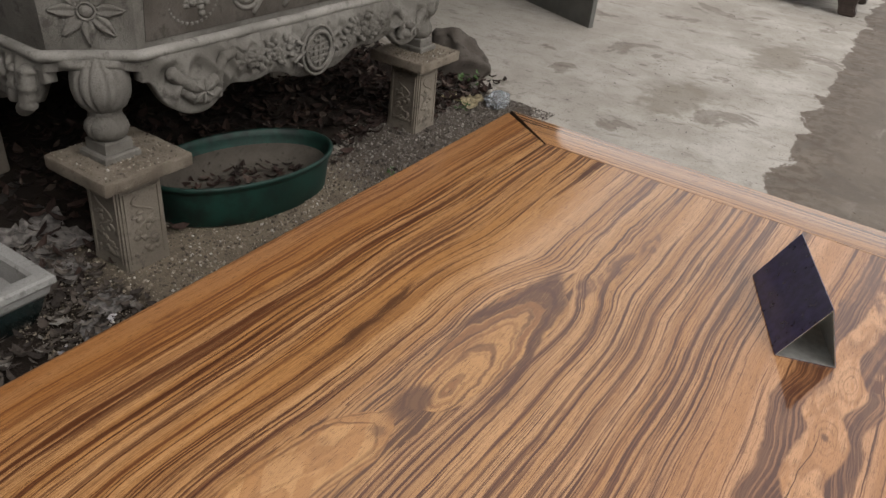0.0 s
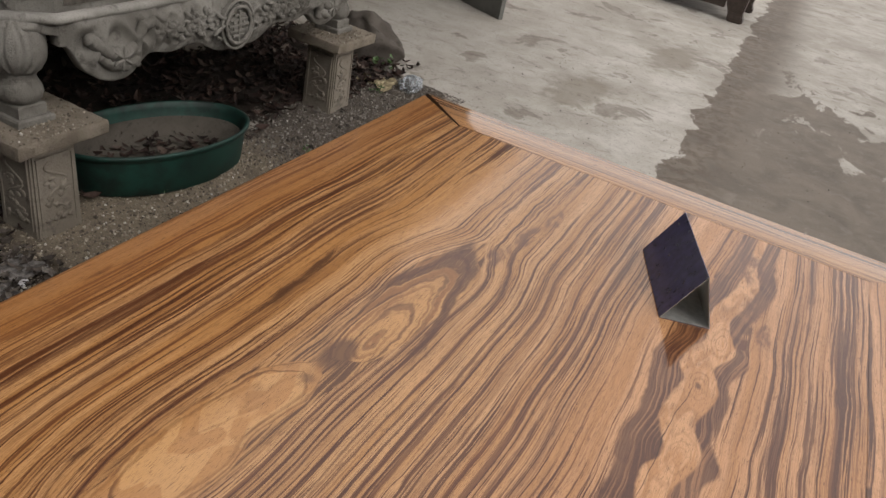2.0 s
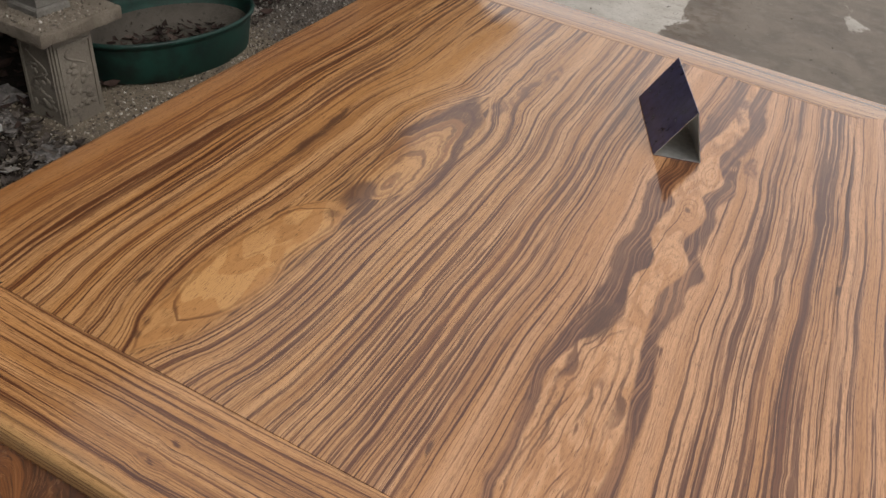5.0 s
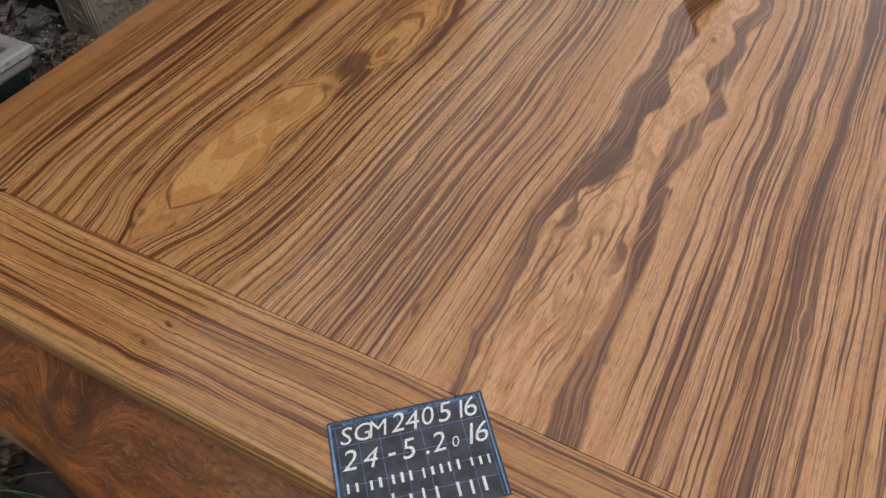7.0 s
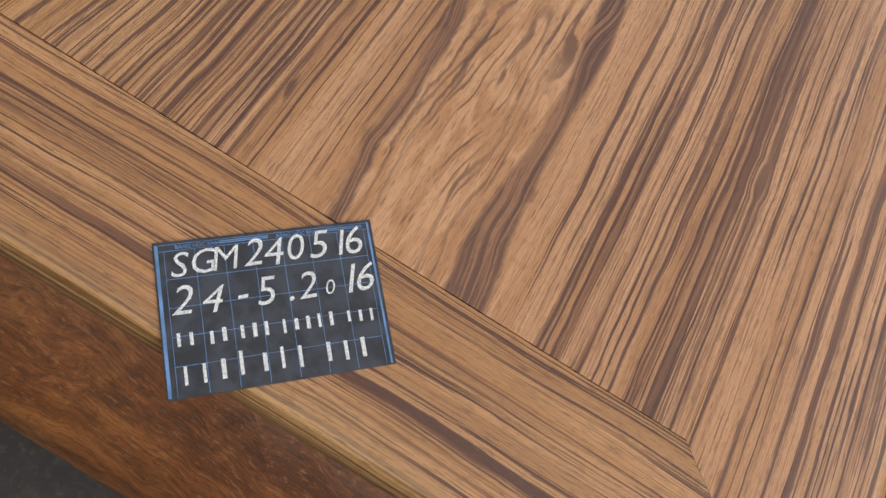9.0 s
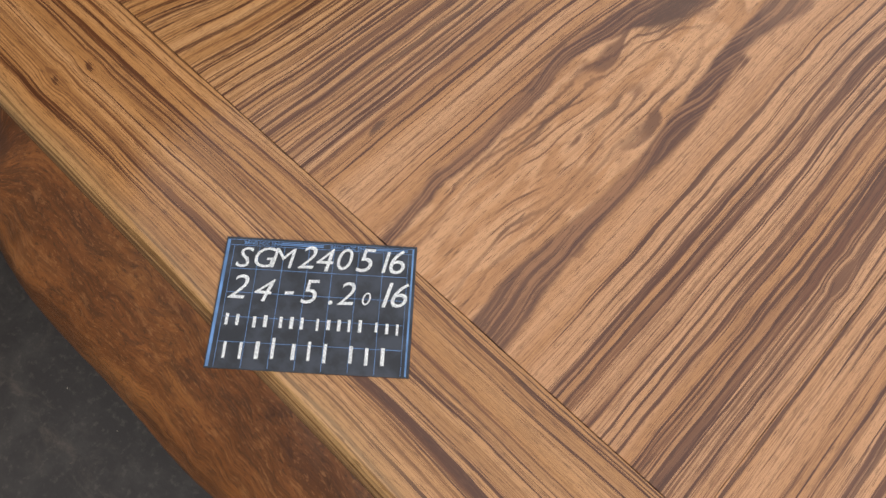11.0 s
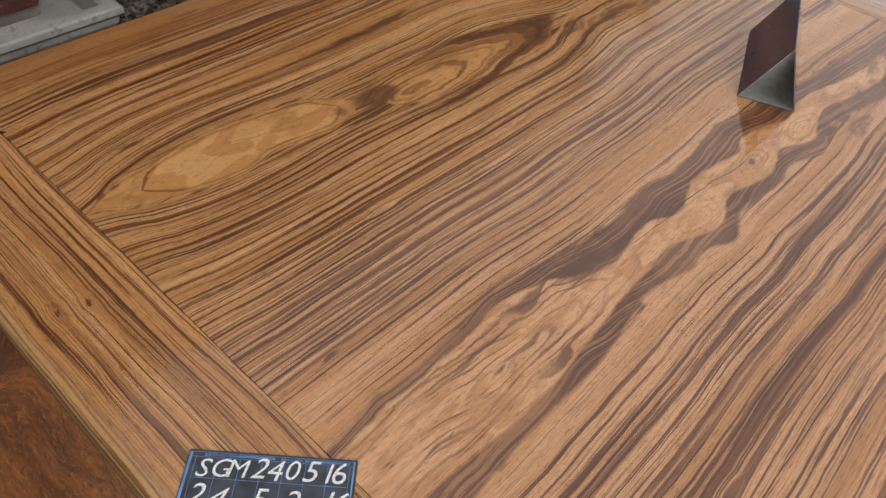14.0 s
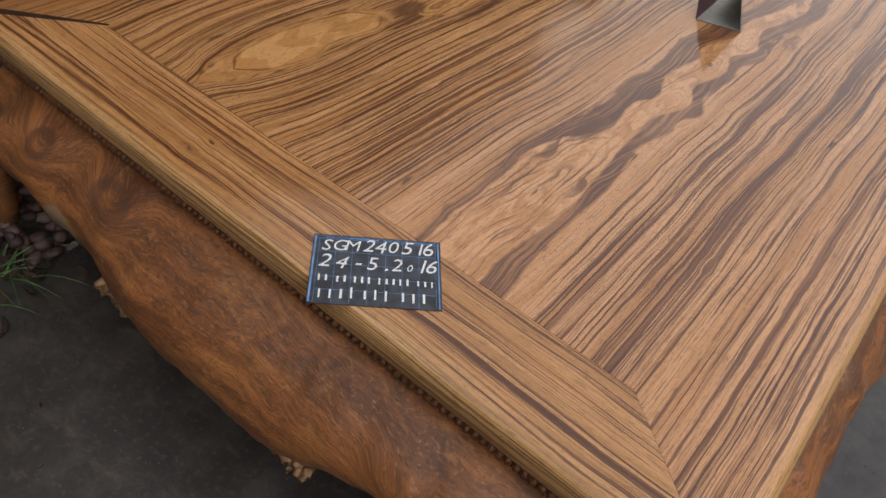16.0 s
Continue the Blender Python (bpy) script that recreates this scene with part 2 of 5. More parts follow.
def platform_wood():
    """The long boards: the figure runs along y, with an eye, a flame and a wavy heart line."""
    T = Tree("striped_heartwood")
    m = T.math
    x, y, z = T.split(T.coords())
    x = m("MULTIPLY_ADD", m("SUBTRACT", 0.5, z), m("SIGN", m("SUBTRACT", x, 0.86)), x)
    slow = T.noise(T.vec(m("MULTIPLY", x, 2.2), m("MULTIPLY", y, 1.1), 1.5), 1, 2, 0.5)
    quick = T.noise(T.vec(m("MULTIPLY", x, 7), m("MULTIPLY", y, 5.5), 4.0), 1, 2, 0.5)
    ripple = m("SUBTRACT", T.noise(T.vec(m("MULTIPLY", x, 26), m("MULTIPLY", y, 17), 6.0), 1, 3, 0.6), 0.5)
    shake = m("SUBTRACT", quick, 0.5)
    heart = T.blob(x, y, 1.28, 0.9, 0.16, 1.4)
    curl = T.blob(x, y, 0.52, 1.85, 0.12, 0.35)
    f = m("ADD", x, m("MULTIPLY", m("SUBTRACT", slow, 0.5), 0.04))
    f = m("ADD", f, m("MULTIPLY", shake, m("ADD", m("MULTIPLY_ADD", heart, 0.012, 0.009), m("MULTIPLY", curl, 0.03))))
    xs = m("ADD", x, m("ADD", m("MULTIPLY", shake, 0.018), m("MULTIPLY", ripple, 0.006)))
    ys = m("ADD", y, m("MULTIPLY", shake, 0.06))
    edge = [border(T, ys, s, 1.0, 1.5) for s in (BAND_LEFT, HEART_LEFT, HEART_RIGHT, BAND_RIGHT)]
    f, _ = channel(T, f, x, border(T, ys, [(0, 1.150), (0.45, 1.120), (0.75, 1.150), (1.0, 1.152), (1.35, 1.148), (1.7, 1.180), (2.0, 1.220), (2.36, 1.255)], 1.0, 1.5),
                   border(T, ys, [(0, 1.395), (0.3, 1.372), (0.76, 1.352), (0.98, 1.366), (1.13, 1.358), (1.48, 1.376), (1.65, 1.370), (2.0, 1.405), (2.36, 1.40)], 1.0, 1.5), 0.32)
    heart_depth = m("MINIMUM", m("SUBTRACT", xs, edge[0]), m("SUBTRACT", edge[3], xs))
    eye_l, eye_r = border(T, ys, EYE_LEFT, 0.2, 0.7), border(T, ys, EYE_RIGHT, 0.2, 0.7)
    f, halo = channel(T, f, x, border(T, ys, [(0, 0.370), (0.10, 0.325), (0.27, 0.288), (0.60, 0.325), (1.0, 0.386), (1.3, 0.398), (1.46, 0.470), (1.56, 0.515), (1.8, 0.515)], 0.2, 0.7),
                      border(T, ys, [(0, 0.380), (0.10, 0.438), (0.30, 0.490), (0.66, 0.512), (0.85, 0.550), (1.1, 0.578), (1.3, 0.588), (1.46, 0.550), (1.56, 0.515), (1.8, 0.515)], 0.2, 0.7), 0.24)
    eye_depth = m("SUBTRACT", m("MINIMUM", m("SUBTRACT", xs, eye_l), m("SUBTRACT", eye_r, xs)), m("MULTIPLY", T.step(y, 0.80, 0.66), 0.010))
    for cx, cy, w, h in ((-0.11, 0.92, 0.010, 0.10), (1.60, 1.52, 0.009, 0.05), (0.793, 0.494, 0.008, 0.05), (1.636, 0.43, 0.007, 0.04), (1.50, 1.20, 0.008, 0.05)):
        f = lens(T, f, ys, cx, cy, w, h)
    u = m("MULTIPLY_ADD", f, 1 / 2.4, 0.34 / 2.4)
    at = lambda v: (v + 0.34) / 2.4
    density = T.ramp(u, [(at(-0.30), 0.30), (at(-0.20), 0.50), (at(-0.12), 0.62), (at(0.0), 0.78), (at(0.10), 0.74), (at(0.18), 0.50), (at(0.22), 0.44), (at(0.27), 0.80), (at(0.32), 0.42),
                         (at(0.36), 0.66), (at(0.44), 0.74), (at(0.52), 0.58), (at(0.62), 0.64), (at(0.70), 0.50), (at(0.77), 0.70),
                         (at(1.00), 0.78), (at(1.09), 0.72), (at(1.115), 0.16), (at(1.235), 0.16), (at(1.255), 0.55), (at(1.29), 0.30),
                         (at(1.37), 0.36), (at(1.40), 0.72), (at(1.47), 0.66), (at(1.52), 0.46), (at(1.57), 0.72), (at(1.605), 1.08),
                         (at(1.66), 0.62), (at(1.73), 0.42), (at(1.83), 0.54), (at(1.885), 0.85), (at(2.02), 0.32)])
    density = m("SUBTRACT", density, m("MULTIPLY", T.blob(x, y, 0.32, 1.60, 0.10, 0.45), 0.60))
    density = m("SUBTRACT", density, m("MULTIPLY", T.blob(x, y, 0.30, 1.95, 0.12, 0.35), 0.30))
    # fewer dark stripes in the far middle: sky sheen put into the colour
    density = m("SUBTRACT", density, m("MULTIPLY", m("MULTIPLY", T.step(y, 0.9, 1.6), T.step(x, 0.40, 0.60)), m("MULTIPLY", T.step(x, 1.20, 1.05), 0.12)))
    color, line, hair = striped(T, f, y, x, density, 0.0)
    broken = T.step(T.noise(T.vec(m("MULTIPLY", x, 9), m("MULTIPLY", y, 5), 3.0), 1, 2, 0.5), 0.42, 0.58)
    field = T.noise(T.vec(m("MULTIPLY", x, 11), m("MULTIPLY", y, 3.2), 7.0), 1, 1.6, 0.5, 0.3)
    # the heart: dark fibrous bands on both sides of calm tan wood
    streak = T.noise(T.vec(m("MULTIPLY", m("SUBTRACT", xs, edge[0]), 150), m("MULTIPLY", y, 1.6), 11.0), 1, 3, 0.6)
    dusk = T.mix(T.step(streak, 0.46, 0.62), (0.082, 0.029, 0.016), (0.28, 0.128, 0.058))
    solid = m("MULTIPLY_ADD", T.step(T.noise(T.vec(m("MULTIPLY", x, 16), m("MULTIPLY", y, 3.0), 13.0), 1, 2, 0.5), 0.66, 0.36), 0.16, 0.82)
    color = T.mix(m("MULTIPLY", T.step(m("MULTIPLY_ADD", ripple, 0.016, heart_depth), -0.004, 0.010), solid), color, dusk)
    lean = T.noise(T.vec(m("MULTIPLY", x, 30), m("MULTIPLY", y, 6.0), 17.0), 1, 2, 0.55, 0.6)
    tan = T.mix(T.step(lean, 0.44, 0.56), (0.60, 0.325, 0.160), (0.48, 0.235, 0.098))
    tan = T.mix(m("MULTIPLY", T.step(hair, 0.5, 0.70), 0.34), tan, (0.29, 0.13, 0.052))
    rings = m("MULTIPLY", field, 0.55)
    for cx, cy, sx, sy in ((1.293, 1.00, 0.026, 0.055), (1.279, 1.30, 0.026, 0.065), (1.300, 1.55, 0.028, 0.08), (1.235, 0.16, 0.050, 0.30), (1.262, 0.44, 0.035, 0.22)):
        rings = m("MULTIPLY_ADD", T.blob(xs, ys, cx, cy, sx, sy), 0.42, rings)
    tan = T.mix(m("MULTIPLY", m("MULTIPLY", contour(T, rings, 6.0, 0.11), broken), m("MULTIPLY_ADD", T.step(y, 0.85, 0.55), 0.5, 0.38)), tan, (0.15, 0.060, 0.026))
    tan = T.mix(m("MULTIPLY", contour(T, m("MULTIPLY_ADD", lean, 0.15, rings), 7.0, 0.20), 0.28), tan, (0.27, 0.115, 0.044))
    inner = m("MINIMUM", m("SUBTRACT", xs, edge[1]), m("SUBTRACT", edge[2], xs))
    nest = m("ADD", m("MULTIPLY_ADD", ripple, 0.020, inner), m("MULTIPLY", m("SUBTRACT", field, 0.5), 0.09))
    low_end = m("MULTIPLY", T.step(y, 0.80, 0.60), m("MULTIPLY_ADD", broken, 0.45, 0.40))
    for d in (0.016, 0.040):
        loop = m("MULTIPLY", T.step(nest, d, d + 0.003), T.step(nest, d + 0.010, d + 0.005))
        tan = T.mix(m("MULTIPLY", loop, low_end), tan, (0.115, 0.044, 0.020))
    color = T.mix(T.step(m("MULTIPLY_ADD", ripple, 0.012, inner), -0.003, 0.007), color, tan)
    # brown streaked wood that closes round the eye
    wrap = T.noise(T.vec(m("MULTIPLY", xs, 130), m("MULTIPLY", y, 2.4), 19.0), 1, 2, 0.6)
    wrap = T.mix(T.step(wrap, 0.42, 0.58), (0.105, 0.042, 0.018), (0.46, 0.230, 0.100))
    color = T.mix(T.step(m("MULTIPLY_ADD", ripple, 0.012, halo), -0.002, 0.006), color, wrap)
    # the eye: smooth golden wood in soft facets, edged by a broken brown line
    facet = T.noise(T.vec(m("MULTIPLY", x, 21), m("MULTIPLY", y, 9.5), 23.0), 1, 0.5, 0.5, 0.5)
    gold = T.mix(T.step(facet, 0.47, 0.52), (0.575, 0.302, 0.132), (0.475, 0.226, 0.089))
    gold = T.mix(m("MULTIPLY", T.step(field, 0.52, 0.60), 0.30), gold, (0.40, 0.185, 0.075))
    gold = T.mix(m("MULTIPLY", T.step(hair, 0.5, 0.70), 0.20), gold, (0.30, 0.135, 0.05))
    hem = m("ADD", eye_depth, m("ADD", m("MULTIPLY", ripple, 0.012), m("MULTIPLY", m("SUBTRACT", field, 0.5), 0.045)))
    second = m("MULTIPLY", T.step(hem, 0.000, 0.003), T.step(hem, 0.009, 0.005))
    tip = m("MAXIMUM", m("SUBTRACT", 0.20, ys), m("MAXIMUM", m("SUBTRACT", ys, 0.60), 0.0))
    hem = m("SUBTRACT", hem, m("MULTIPLY", m("MULTIPLY", tip, tip), 5.0))
    rim = m("MULTIPLY", T.step(hem, 0.012, 0.016), T.step(hem, 0.027, 0.018))
    gold = T.mix(m("MULTIPLY", T.step(hem, 0.016, 0.008), 0.45), gold, (0.40, 0.185, 0.075))
    gold = T.mix(m("MULTIPLY", rim, m("MULTIPLY_ADD", broken, 0.45, 0.45)), gold, (0.17, 0.068, 0.024))
    gold = T.mix(m("MULTIPLY", second, m("SUBTRACT", 0.75, m("MULTIPLY", broken, 0.35))), gold, (0.19, 0.078, 0.030))
    gold = T.mix(m("MULTIPLY", contour(T, m("MULTIPLY_ADD", eye_depth, 3.0, field), 5.0, 0.12), m("MULTIPLY", broken, 0.35)), gold, (0.27, 0.115, 0.04))
    within = T.step(m("MULTIPLY_ADD", ripple, 0.010, eye_depth), -0.002, 0.004)
    color = T.mix(within, color, gold)
    wx, wy = m("ADD", x, m("MULTIPLY", shake, 0.05)), m("ADD", y, m("MULTIPLY", shake, 0.08))
    # the flame: nested arches round a knot, with a thick dark bow over them
    rx, ry = m("MULTIPLY", m("SUBTRACT", xs, 0.490), 1 / 0.108), m("SUBTRACT", ys, 0.86)
    ry = m("MAXIMUM", m("MULTIPLY", ry, 1.85), m("MULTIPLY", ry, -3.6))
    rad = m("SQRT", m("ADD", m("MULTIPLY", rx, rx), m("MULTIPLY", ry, ry)))
    rad = m("ADD", m("MULTIPLY_ADD", ripple, 0.16, rad), m("MULTIPLY", m("SUBTRACT", field, 0.5), 0.50))
    flame = m("MULTIPLY", within, T.step(m("MULTIPLY_ADD", field, 0.2, y), 0.83, 0.87))
    arch = T.noise(T.vec(m("MULTIPLY", rad, 9.0), m("MULTIPLY", x, 3), m("MULTIPLY", y, 1.5)), 1, 2, 0.55)
    fire = T.mix(T.step(arch, 0.40, 0.58), (0.54, 0.275, 0.115), (0.27, 0.115, 0.044))
    fire = T.mix(m("MULTIPLY", T.step(hair, 0.5, 0.72), 0.35), fire, (0.24, 0.10, 0.04))
    fire = T.mix(m("MULTIPLY", contour(T, m("MULTIPLY_ADD", hair, 0.03, rad), 3.6, 0.15), m("MULTIPLY_ADD", broken, 0.40, 0.45)), fire, (0.105, 0.040, 0.018))
    core = m("MULTIPLY_ADD", m("SUBTRACT", hair, 0.5), 0.5, T.blob(xs, ys, 0.452, 0.775, 0.050, 0.085))
    color = T.mix(flame, color, fire)
    color = T.mix(m("MULTIPLY", T.step(core, 0.30, 0.75), 0.85), color, (0.105, 0.042, 0.022))
    thick = m("SUBTRACT", 0.90, m("MULTIPLY", T.step(y, 1.05, 1.38), 0.08))
    bow = m("MULTIPLY", T.step(rad, m("SUBTRACT", thick, 0.04), thick), T.step(rad, 1.16, 1.06))
    bow = m("MULTIPLY", bow, m("MULTIPLY", T.step(y, 0.78, 1.00), T.step(m("MULTIPLY_ADD", y, 0.22, x), 0.59, 0.65)))
    color = T.mix(m("MULTIPLY", bow, m("MULTIPLY", T.step(hair, 0.15, 0.5), 0.90)), color, (0.088, 0.029, 0.014))
    # smoky dark clouds above the bow and at the far end of the heart
    smoke = None
    for cx, cy, sx, sy in ((0.575, 1.50, 0.032, 0.10), (0.605, 1.67, 0.036, 0.12), (0.640, 1.88, 0.030, 0.14), (1.325, 2.10, 0.080, 0.13), (1.365, 1.86, 0.040, 0.13), (1.415, 1.68, 0.025, 0.10)):
        puff = T.blob(wx, wy, cx, cy, sx, sy)
        smoke = puff if smoke is None else m("MAXIMUM", smoke, puff)
    drift = T.noise(T.vec(m("MULTIPLY", xs, 24), m("MULTIPLY", y, 9), 29.0), 1, 4, 0.6, 0.6)
    smoke = T.step(m("MULTIPLY", smoke, m("MULTIPLY_ADD", drift, 3.2, -0.85)), 0.15, 0.85)
    color = T.mix(m("MULTIPLY", smoke, m("MULTIPLY_ADD", hair, 0.5, 0.50)), color, (0.112, 0.042, 0.025))
    # dark knots and streaks with shapes of their own
    marks = ((0.187, 0.88, 0.014, 0.14, 0.95), (0.180, 1.06, 0.013, 0.13, 0.95),
             (1.190, 0.67, 0.034, 0.085, 0.80), (1.015, 0.143, 0.006, 0.030, 0.90), (1.248, 0.43, 0.005, 0.07, 0.7), (1.195, 0.33, 0.007, 0.10, 0.6),
             (1.279, 1.30, 0.012, 0.020, 0.75), (1.726, 1.187, 0.008, 0.028, 0.95),
             (-0.22, 0.63, 0.010, 0.06, 0.75), (0.222, 0.188, 0.008, 0.03, 0.9), (0.345, 0.055, 0.014, 0.016, 0.7), (0.450, 0.665, 0.024, 0.020, 0.55),
             (0.93, 0.35, 0.006, 0.22, 0.8), (0.90, 1.15, 0.007, 0.10, 0.8))
    fibre = m("MULTIPLY", m("SUBTRACT", hair, 0.5), 1.7)
    for cx, cy, sx, sy, k in marks:
        spot = T.step(m("ADD", T.blob(wx, wy, cx, cy, sx, sy), fibre), 0.25, 0.80)
        color = T.mix(m("MULTIPLY", spot, k), color, (0.085, 0.034, 0.016))
    # redder wood in the outer board, yellow sapwood at the rim
    color = T.mix(m("MULTIPLY", T.step(x, -0.02, -0.24), 0.40), color, (0.36, 0.120, 0.03), "MIX")
    color = T.mix(m("MULTIPLY", T.step(x, 1.975, 2.06), 0.5), color, (0.60, 0.40, 0.15))
    color = T.mix(T.step(x, 1.25, 0.6), color, T.mix(1.0, color, (0.95, 0.975, 0.85), "MULTIPLY"))
    # a fine drying crack through the heart
    crack = m("ABSOLUTE", m("SUBTRACT", m("ADD", x, m("MULTIPLY", shake, 0.05)), m("MULTIPLY_ADD", y, 0.075, 1.165)))
    crack = m("MULTIPLY", T.step(crack, 0.0016, 0.0005), T.blob(x, y, 1.25, 1.05, 0.5, 0.30))
    color = T.mix(T.step(crack, 0.3, 0.6), color, BLACK)
    return varnish(T, color, hair, y, x)


def rail_wood():
    """The end rails: the grain runs along x."""
    T = Tree("striped_heartwood_rail")
    m = T.math
    x, y, z = T.split(T.coords())
    y = m("ADD", m("MINIMUM", y, m("SUBTRACT", 2.362, y)), m("SUBTRACT", z, 0.5))
    slow = T.noise(T.vec(m("MULTIPLY", x, 1.3), m("MULTIPLY", y, 5), 8.5), 1, 2, 0.5)
    quick = T.noise(T.vec(m("MULTIPLY", x, 6), m("MULTIPLY", y, 9), 2.5), 1, 3, 0.5)
    across = m("ADD", y, m("MULTIPLY", m("SUBTRACT", slow, 0.5), 0.05))
    across = m("ADD", across, m("MULTIPLY", m("SUBTRACT", quick, 0.5), 0.007))
    for cx, cy in ((0.60, -0.115), (0.585, -0.168)):
        across = lens(T, across, x, cy, cx, 0.006, 0.035)
    u = m("MULTIPLY_ADD", across, 1 / 0.36, 0.34 / 0.36)
    density = T.ramp(u, [(0.0, 0.30), (0.14, 0.56), (0.24, 0.34), (0.34, 0.46), (0.42, 0.84), (0.50, 0.84), (0.55, 0.44), (0.64, 0.52), (0.70, 0.74), (0.75, 0.34), (0.88, 0.44), (0.95, 0.54), (1.0, 0.24)])
    color, line, hair = striped(T, m("MULTIPLY", across, 1.5), x, y, density, 20.0)
    color = T.mix(1.0, color, (0.98, 0.99, 0.86), "MULTIPLY")
    for cx, cy in ((0.60, -0.115), (0.585, -0.168)):
        color = T.mix(m("MULTIPLY", T.step(m("MULTIPLY_ADD", m("SUBTRACT", hair, 0.5), 2.2, T.blob(m("MULTIPLY_ADD", y, 0.9, x), y, cx + 0.9 * cy, cy, 0.011, 0.007)), 0.45, 0.85), 0.9), color, (0.075, 0.026, 0.012))
    sap = T.step(m("MULTIPLY_ADD", m("SUBTRACT", slow, 0.5), 0.11, y), -0.205, -0.255)
    color = T.mix(m("MULTIPLY", sap, 0.50), color, (0.66, 0.42, 0.19))
    veins = T.noise(T.vec(m("MULTIPLY", across, 150), m("MULTIPLY", x, 1.6), 31.0), 1, 3, 0.6)
    color = T.mix(m("MULTIPLY", m("MULTIPLY", T.step(veins, 0.50, 0.56), sap), 0.85), color, (0.19, 0.095, 0.036))
    return varnish(T, color, hair, x, y)


def apron_wood():
    T = Tree("reddish_burl_wood")
    p = T.coords()
    x, y, z = T.split(p)
    k = T.math
    run = k("ADD", x, y)
    warp = T.noise(T.vec(k("MULTIPLY", run, 1.7), 2.0, k("MULTIPLY", z, 4.0)), 1.2, 3, 0.55)
    f = k("MULTIPLY_ADD", warp, 0.085, z)
    for cx, cz, a in ((0.10, 0.30, 0.07), (0.41, 0.30, 0.08), (0.62, 0.20, 0.03), (1.45, 0.24, 0.04)):
        f = k("MULTIPLY_ADD", T.blob(x, z, cx, cz, 0.09, 0.045), a, f)
    grain = T.noise(T.vec(k("MULTIPLY", f, 30), k("MULTIPLY", run, 1.6), 1.0), 1, 4, 0.6)
    hair = T.noise(T.vec(k("MULTIPLY", run, 11), 3.0, k("MULTIPLY", f, 240)), 1, 3, 0.7)
    smear = T.noise(T.vec(k("MULTIPLY", run, 4.0), 5.0, k("MULTIPLY", f, 20)), 1, 7, 0.74, 0.5)
    cloud = T.noise(T.vec(k("MULTIPLY", run, 2.6), 7.0, k("MULTIPLY", z, 9)), 1, 5, 0.65, 0.5)
    blot = T.noise(T.vec(k("MULTIPLY", run, 7.0), 9.0, k("MULTIPLY", f, 26)), 1, 5, 0.7, 0.6)
    color = T.mix(T.step(grain, 0.34, 0.66), (0.125, 0.044, 0.015), (0.315, 0.118, 0.035))
    color = T.mix(k("MULTIPLY", T.step(cloud, 0.52, 0.66), 0.60), color, (0.42, 0.175, 0.052))
    color = T.mix(k("MULTIPLY", T.step(cloud, 0.46, 0.32), 0.45), color, (0.135, 0.060, 0.028))
    color = T.mix(k("MULTIPLY", contour(T, f, 40.0, 0.12), k("MULTIPLY", T.step(blot, 0.48, 0.62), 0.25)), color, (0.085, 0.032, 0.014))
    color = T.mix(k("MULTIPLY", T.step(smear, 0.51, 0.62), 0.72), color, (0.075, 0.031, 0.016))
    color = T.mix(k("MULTIPLY", T.step(blot, 0.58, 0.70), 0.55), color, (0.40, 0.185, 0.070))
    color = T.mix(k("MULTIPLY", T.step(hair, 0.44, 0.66), 0.5), color, (0.085, 0.036, 0.016))
    speck = T.noise(T.vec(k("MULTIPLY", run, 55), 11.0, k("MULTIPLY", f, 330)), 1, 3, 0.7, 0.4)
    color = T.mix(k("MULTIPLY", T.step(speck, 0.55, 0.66), 0.40), color, (0.46, 0.225, 0.095))
    color = T.mix(k("MULTIPLY", T.step(speck, 0.44, 0.34), 0.60), color, (0.050, 0.022, 0.012))
    fray = T.noise(T.vec(k("MULTIPLY", run, 13), 15.0, k("MULTIPLY", f, 75)), 1, 6, 0.72, 0.7)
    color = T.mix(k("MULTIPLY", T.step(fray, 0.56, 0.61), 0.55), color, (0.080, 0.034, 0.019))
    color = T.mix(k("MULTIPLY", T.step(fray, 0.42, 0.36), 0.35), color, (0.43, 0.20, 0.08))
    for cx, cz, sx, sz in ((0.10, 0.30, 0.050, 0.022), (0.41, 0.295, 0.075, 0.026)):
        ring = T.blob(x, z, cx, cz, sx, sz)
        color = T.mix(k("MULTIPLY", k("MULTIPLY", T.step(ring, 0.20, 0.40), T.step(ring, 0.95, 0.60)), 0.65), color, (0.075, 0.034, 0.020))
    sap = k("MULTIPLY_ADD", k("SUBTRACT", smear, 0.5), 1.4, T.blob(x, z, 0.27, 0.165, 0.075, 0.055))
    color = T.mix(k("MULTIPLY", T.step(sap, 0.30, 0.52), 0.85), color, (0.33, 0.235, 0.140))
    m = T.surface(color, 0.5, 0.0, 0.4, 0.5, 0.25)
    T.bump(T.math("ADD", T.math("ADD", hair, speck), T.math("MULTIPLY", cloud, 2)), 0.3, 0.004)
    return m


def stone_mat(name, base, light, stain, scale=1.0, rough=0.85, grit=0.5):
    T = Tree(name)
    p = T.coords()
    big = T.noise(p, 3.5 * scale, 4, 0.6)
    mid = T.noise(p, 14 * scale, 4, 0.65)
    fine = T.noise(p, 160 * scale, 2, 0.6)
    c = T.mix(T.step(big, 0.35, 0.65), base, light)
    c = T.mix(T.math("MULTIPLY", T.step(mid, 0.52, 0.72), 0.7), c, stain)
    c = T.mix(T.math("MULTIPLY", T.step(fine, 0.45, 0.75), 0.35), c, stain)
    m = T.surface(c, rough, 0.0, 0.3)
    T.bump(T.math("ADD", T.math("MULTIPLY", mid, 1.5), fine), grit, 0.006)
    return m


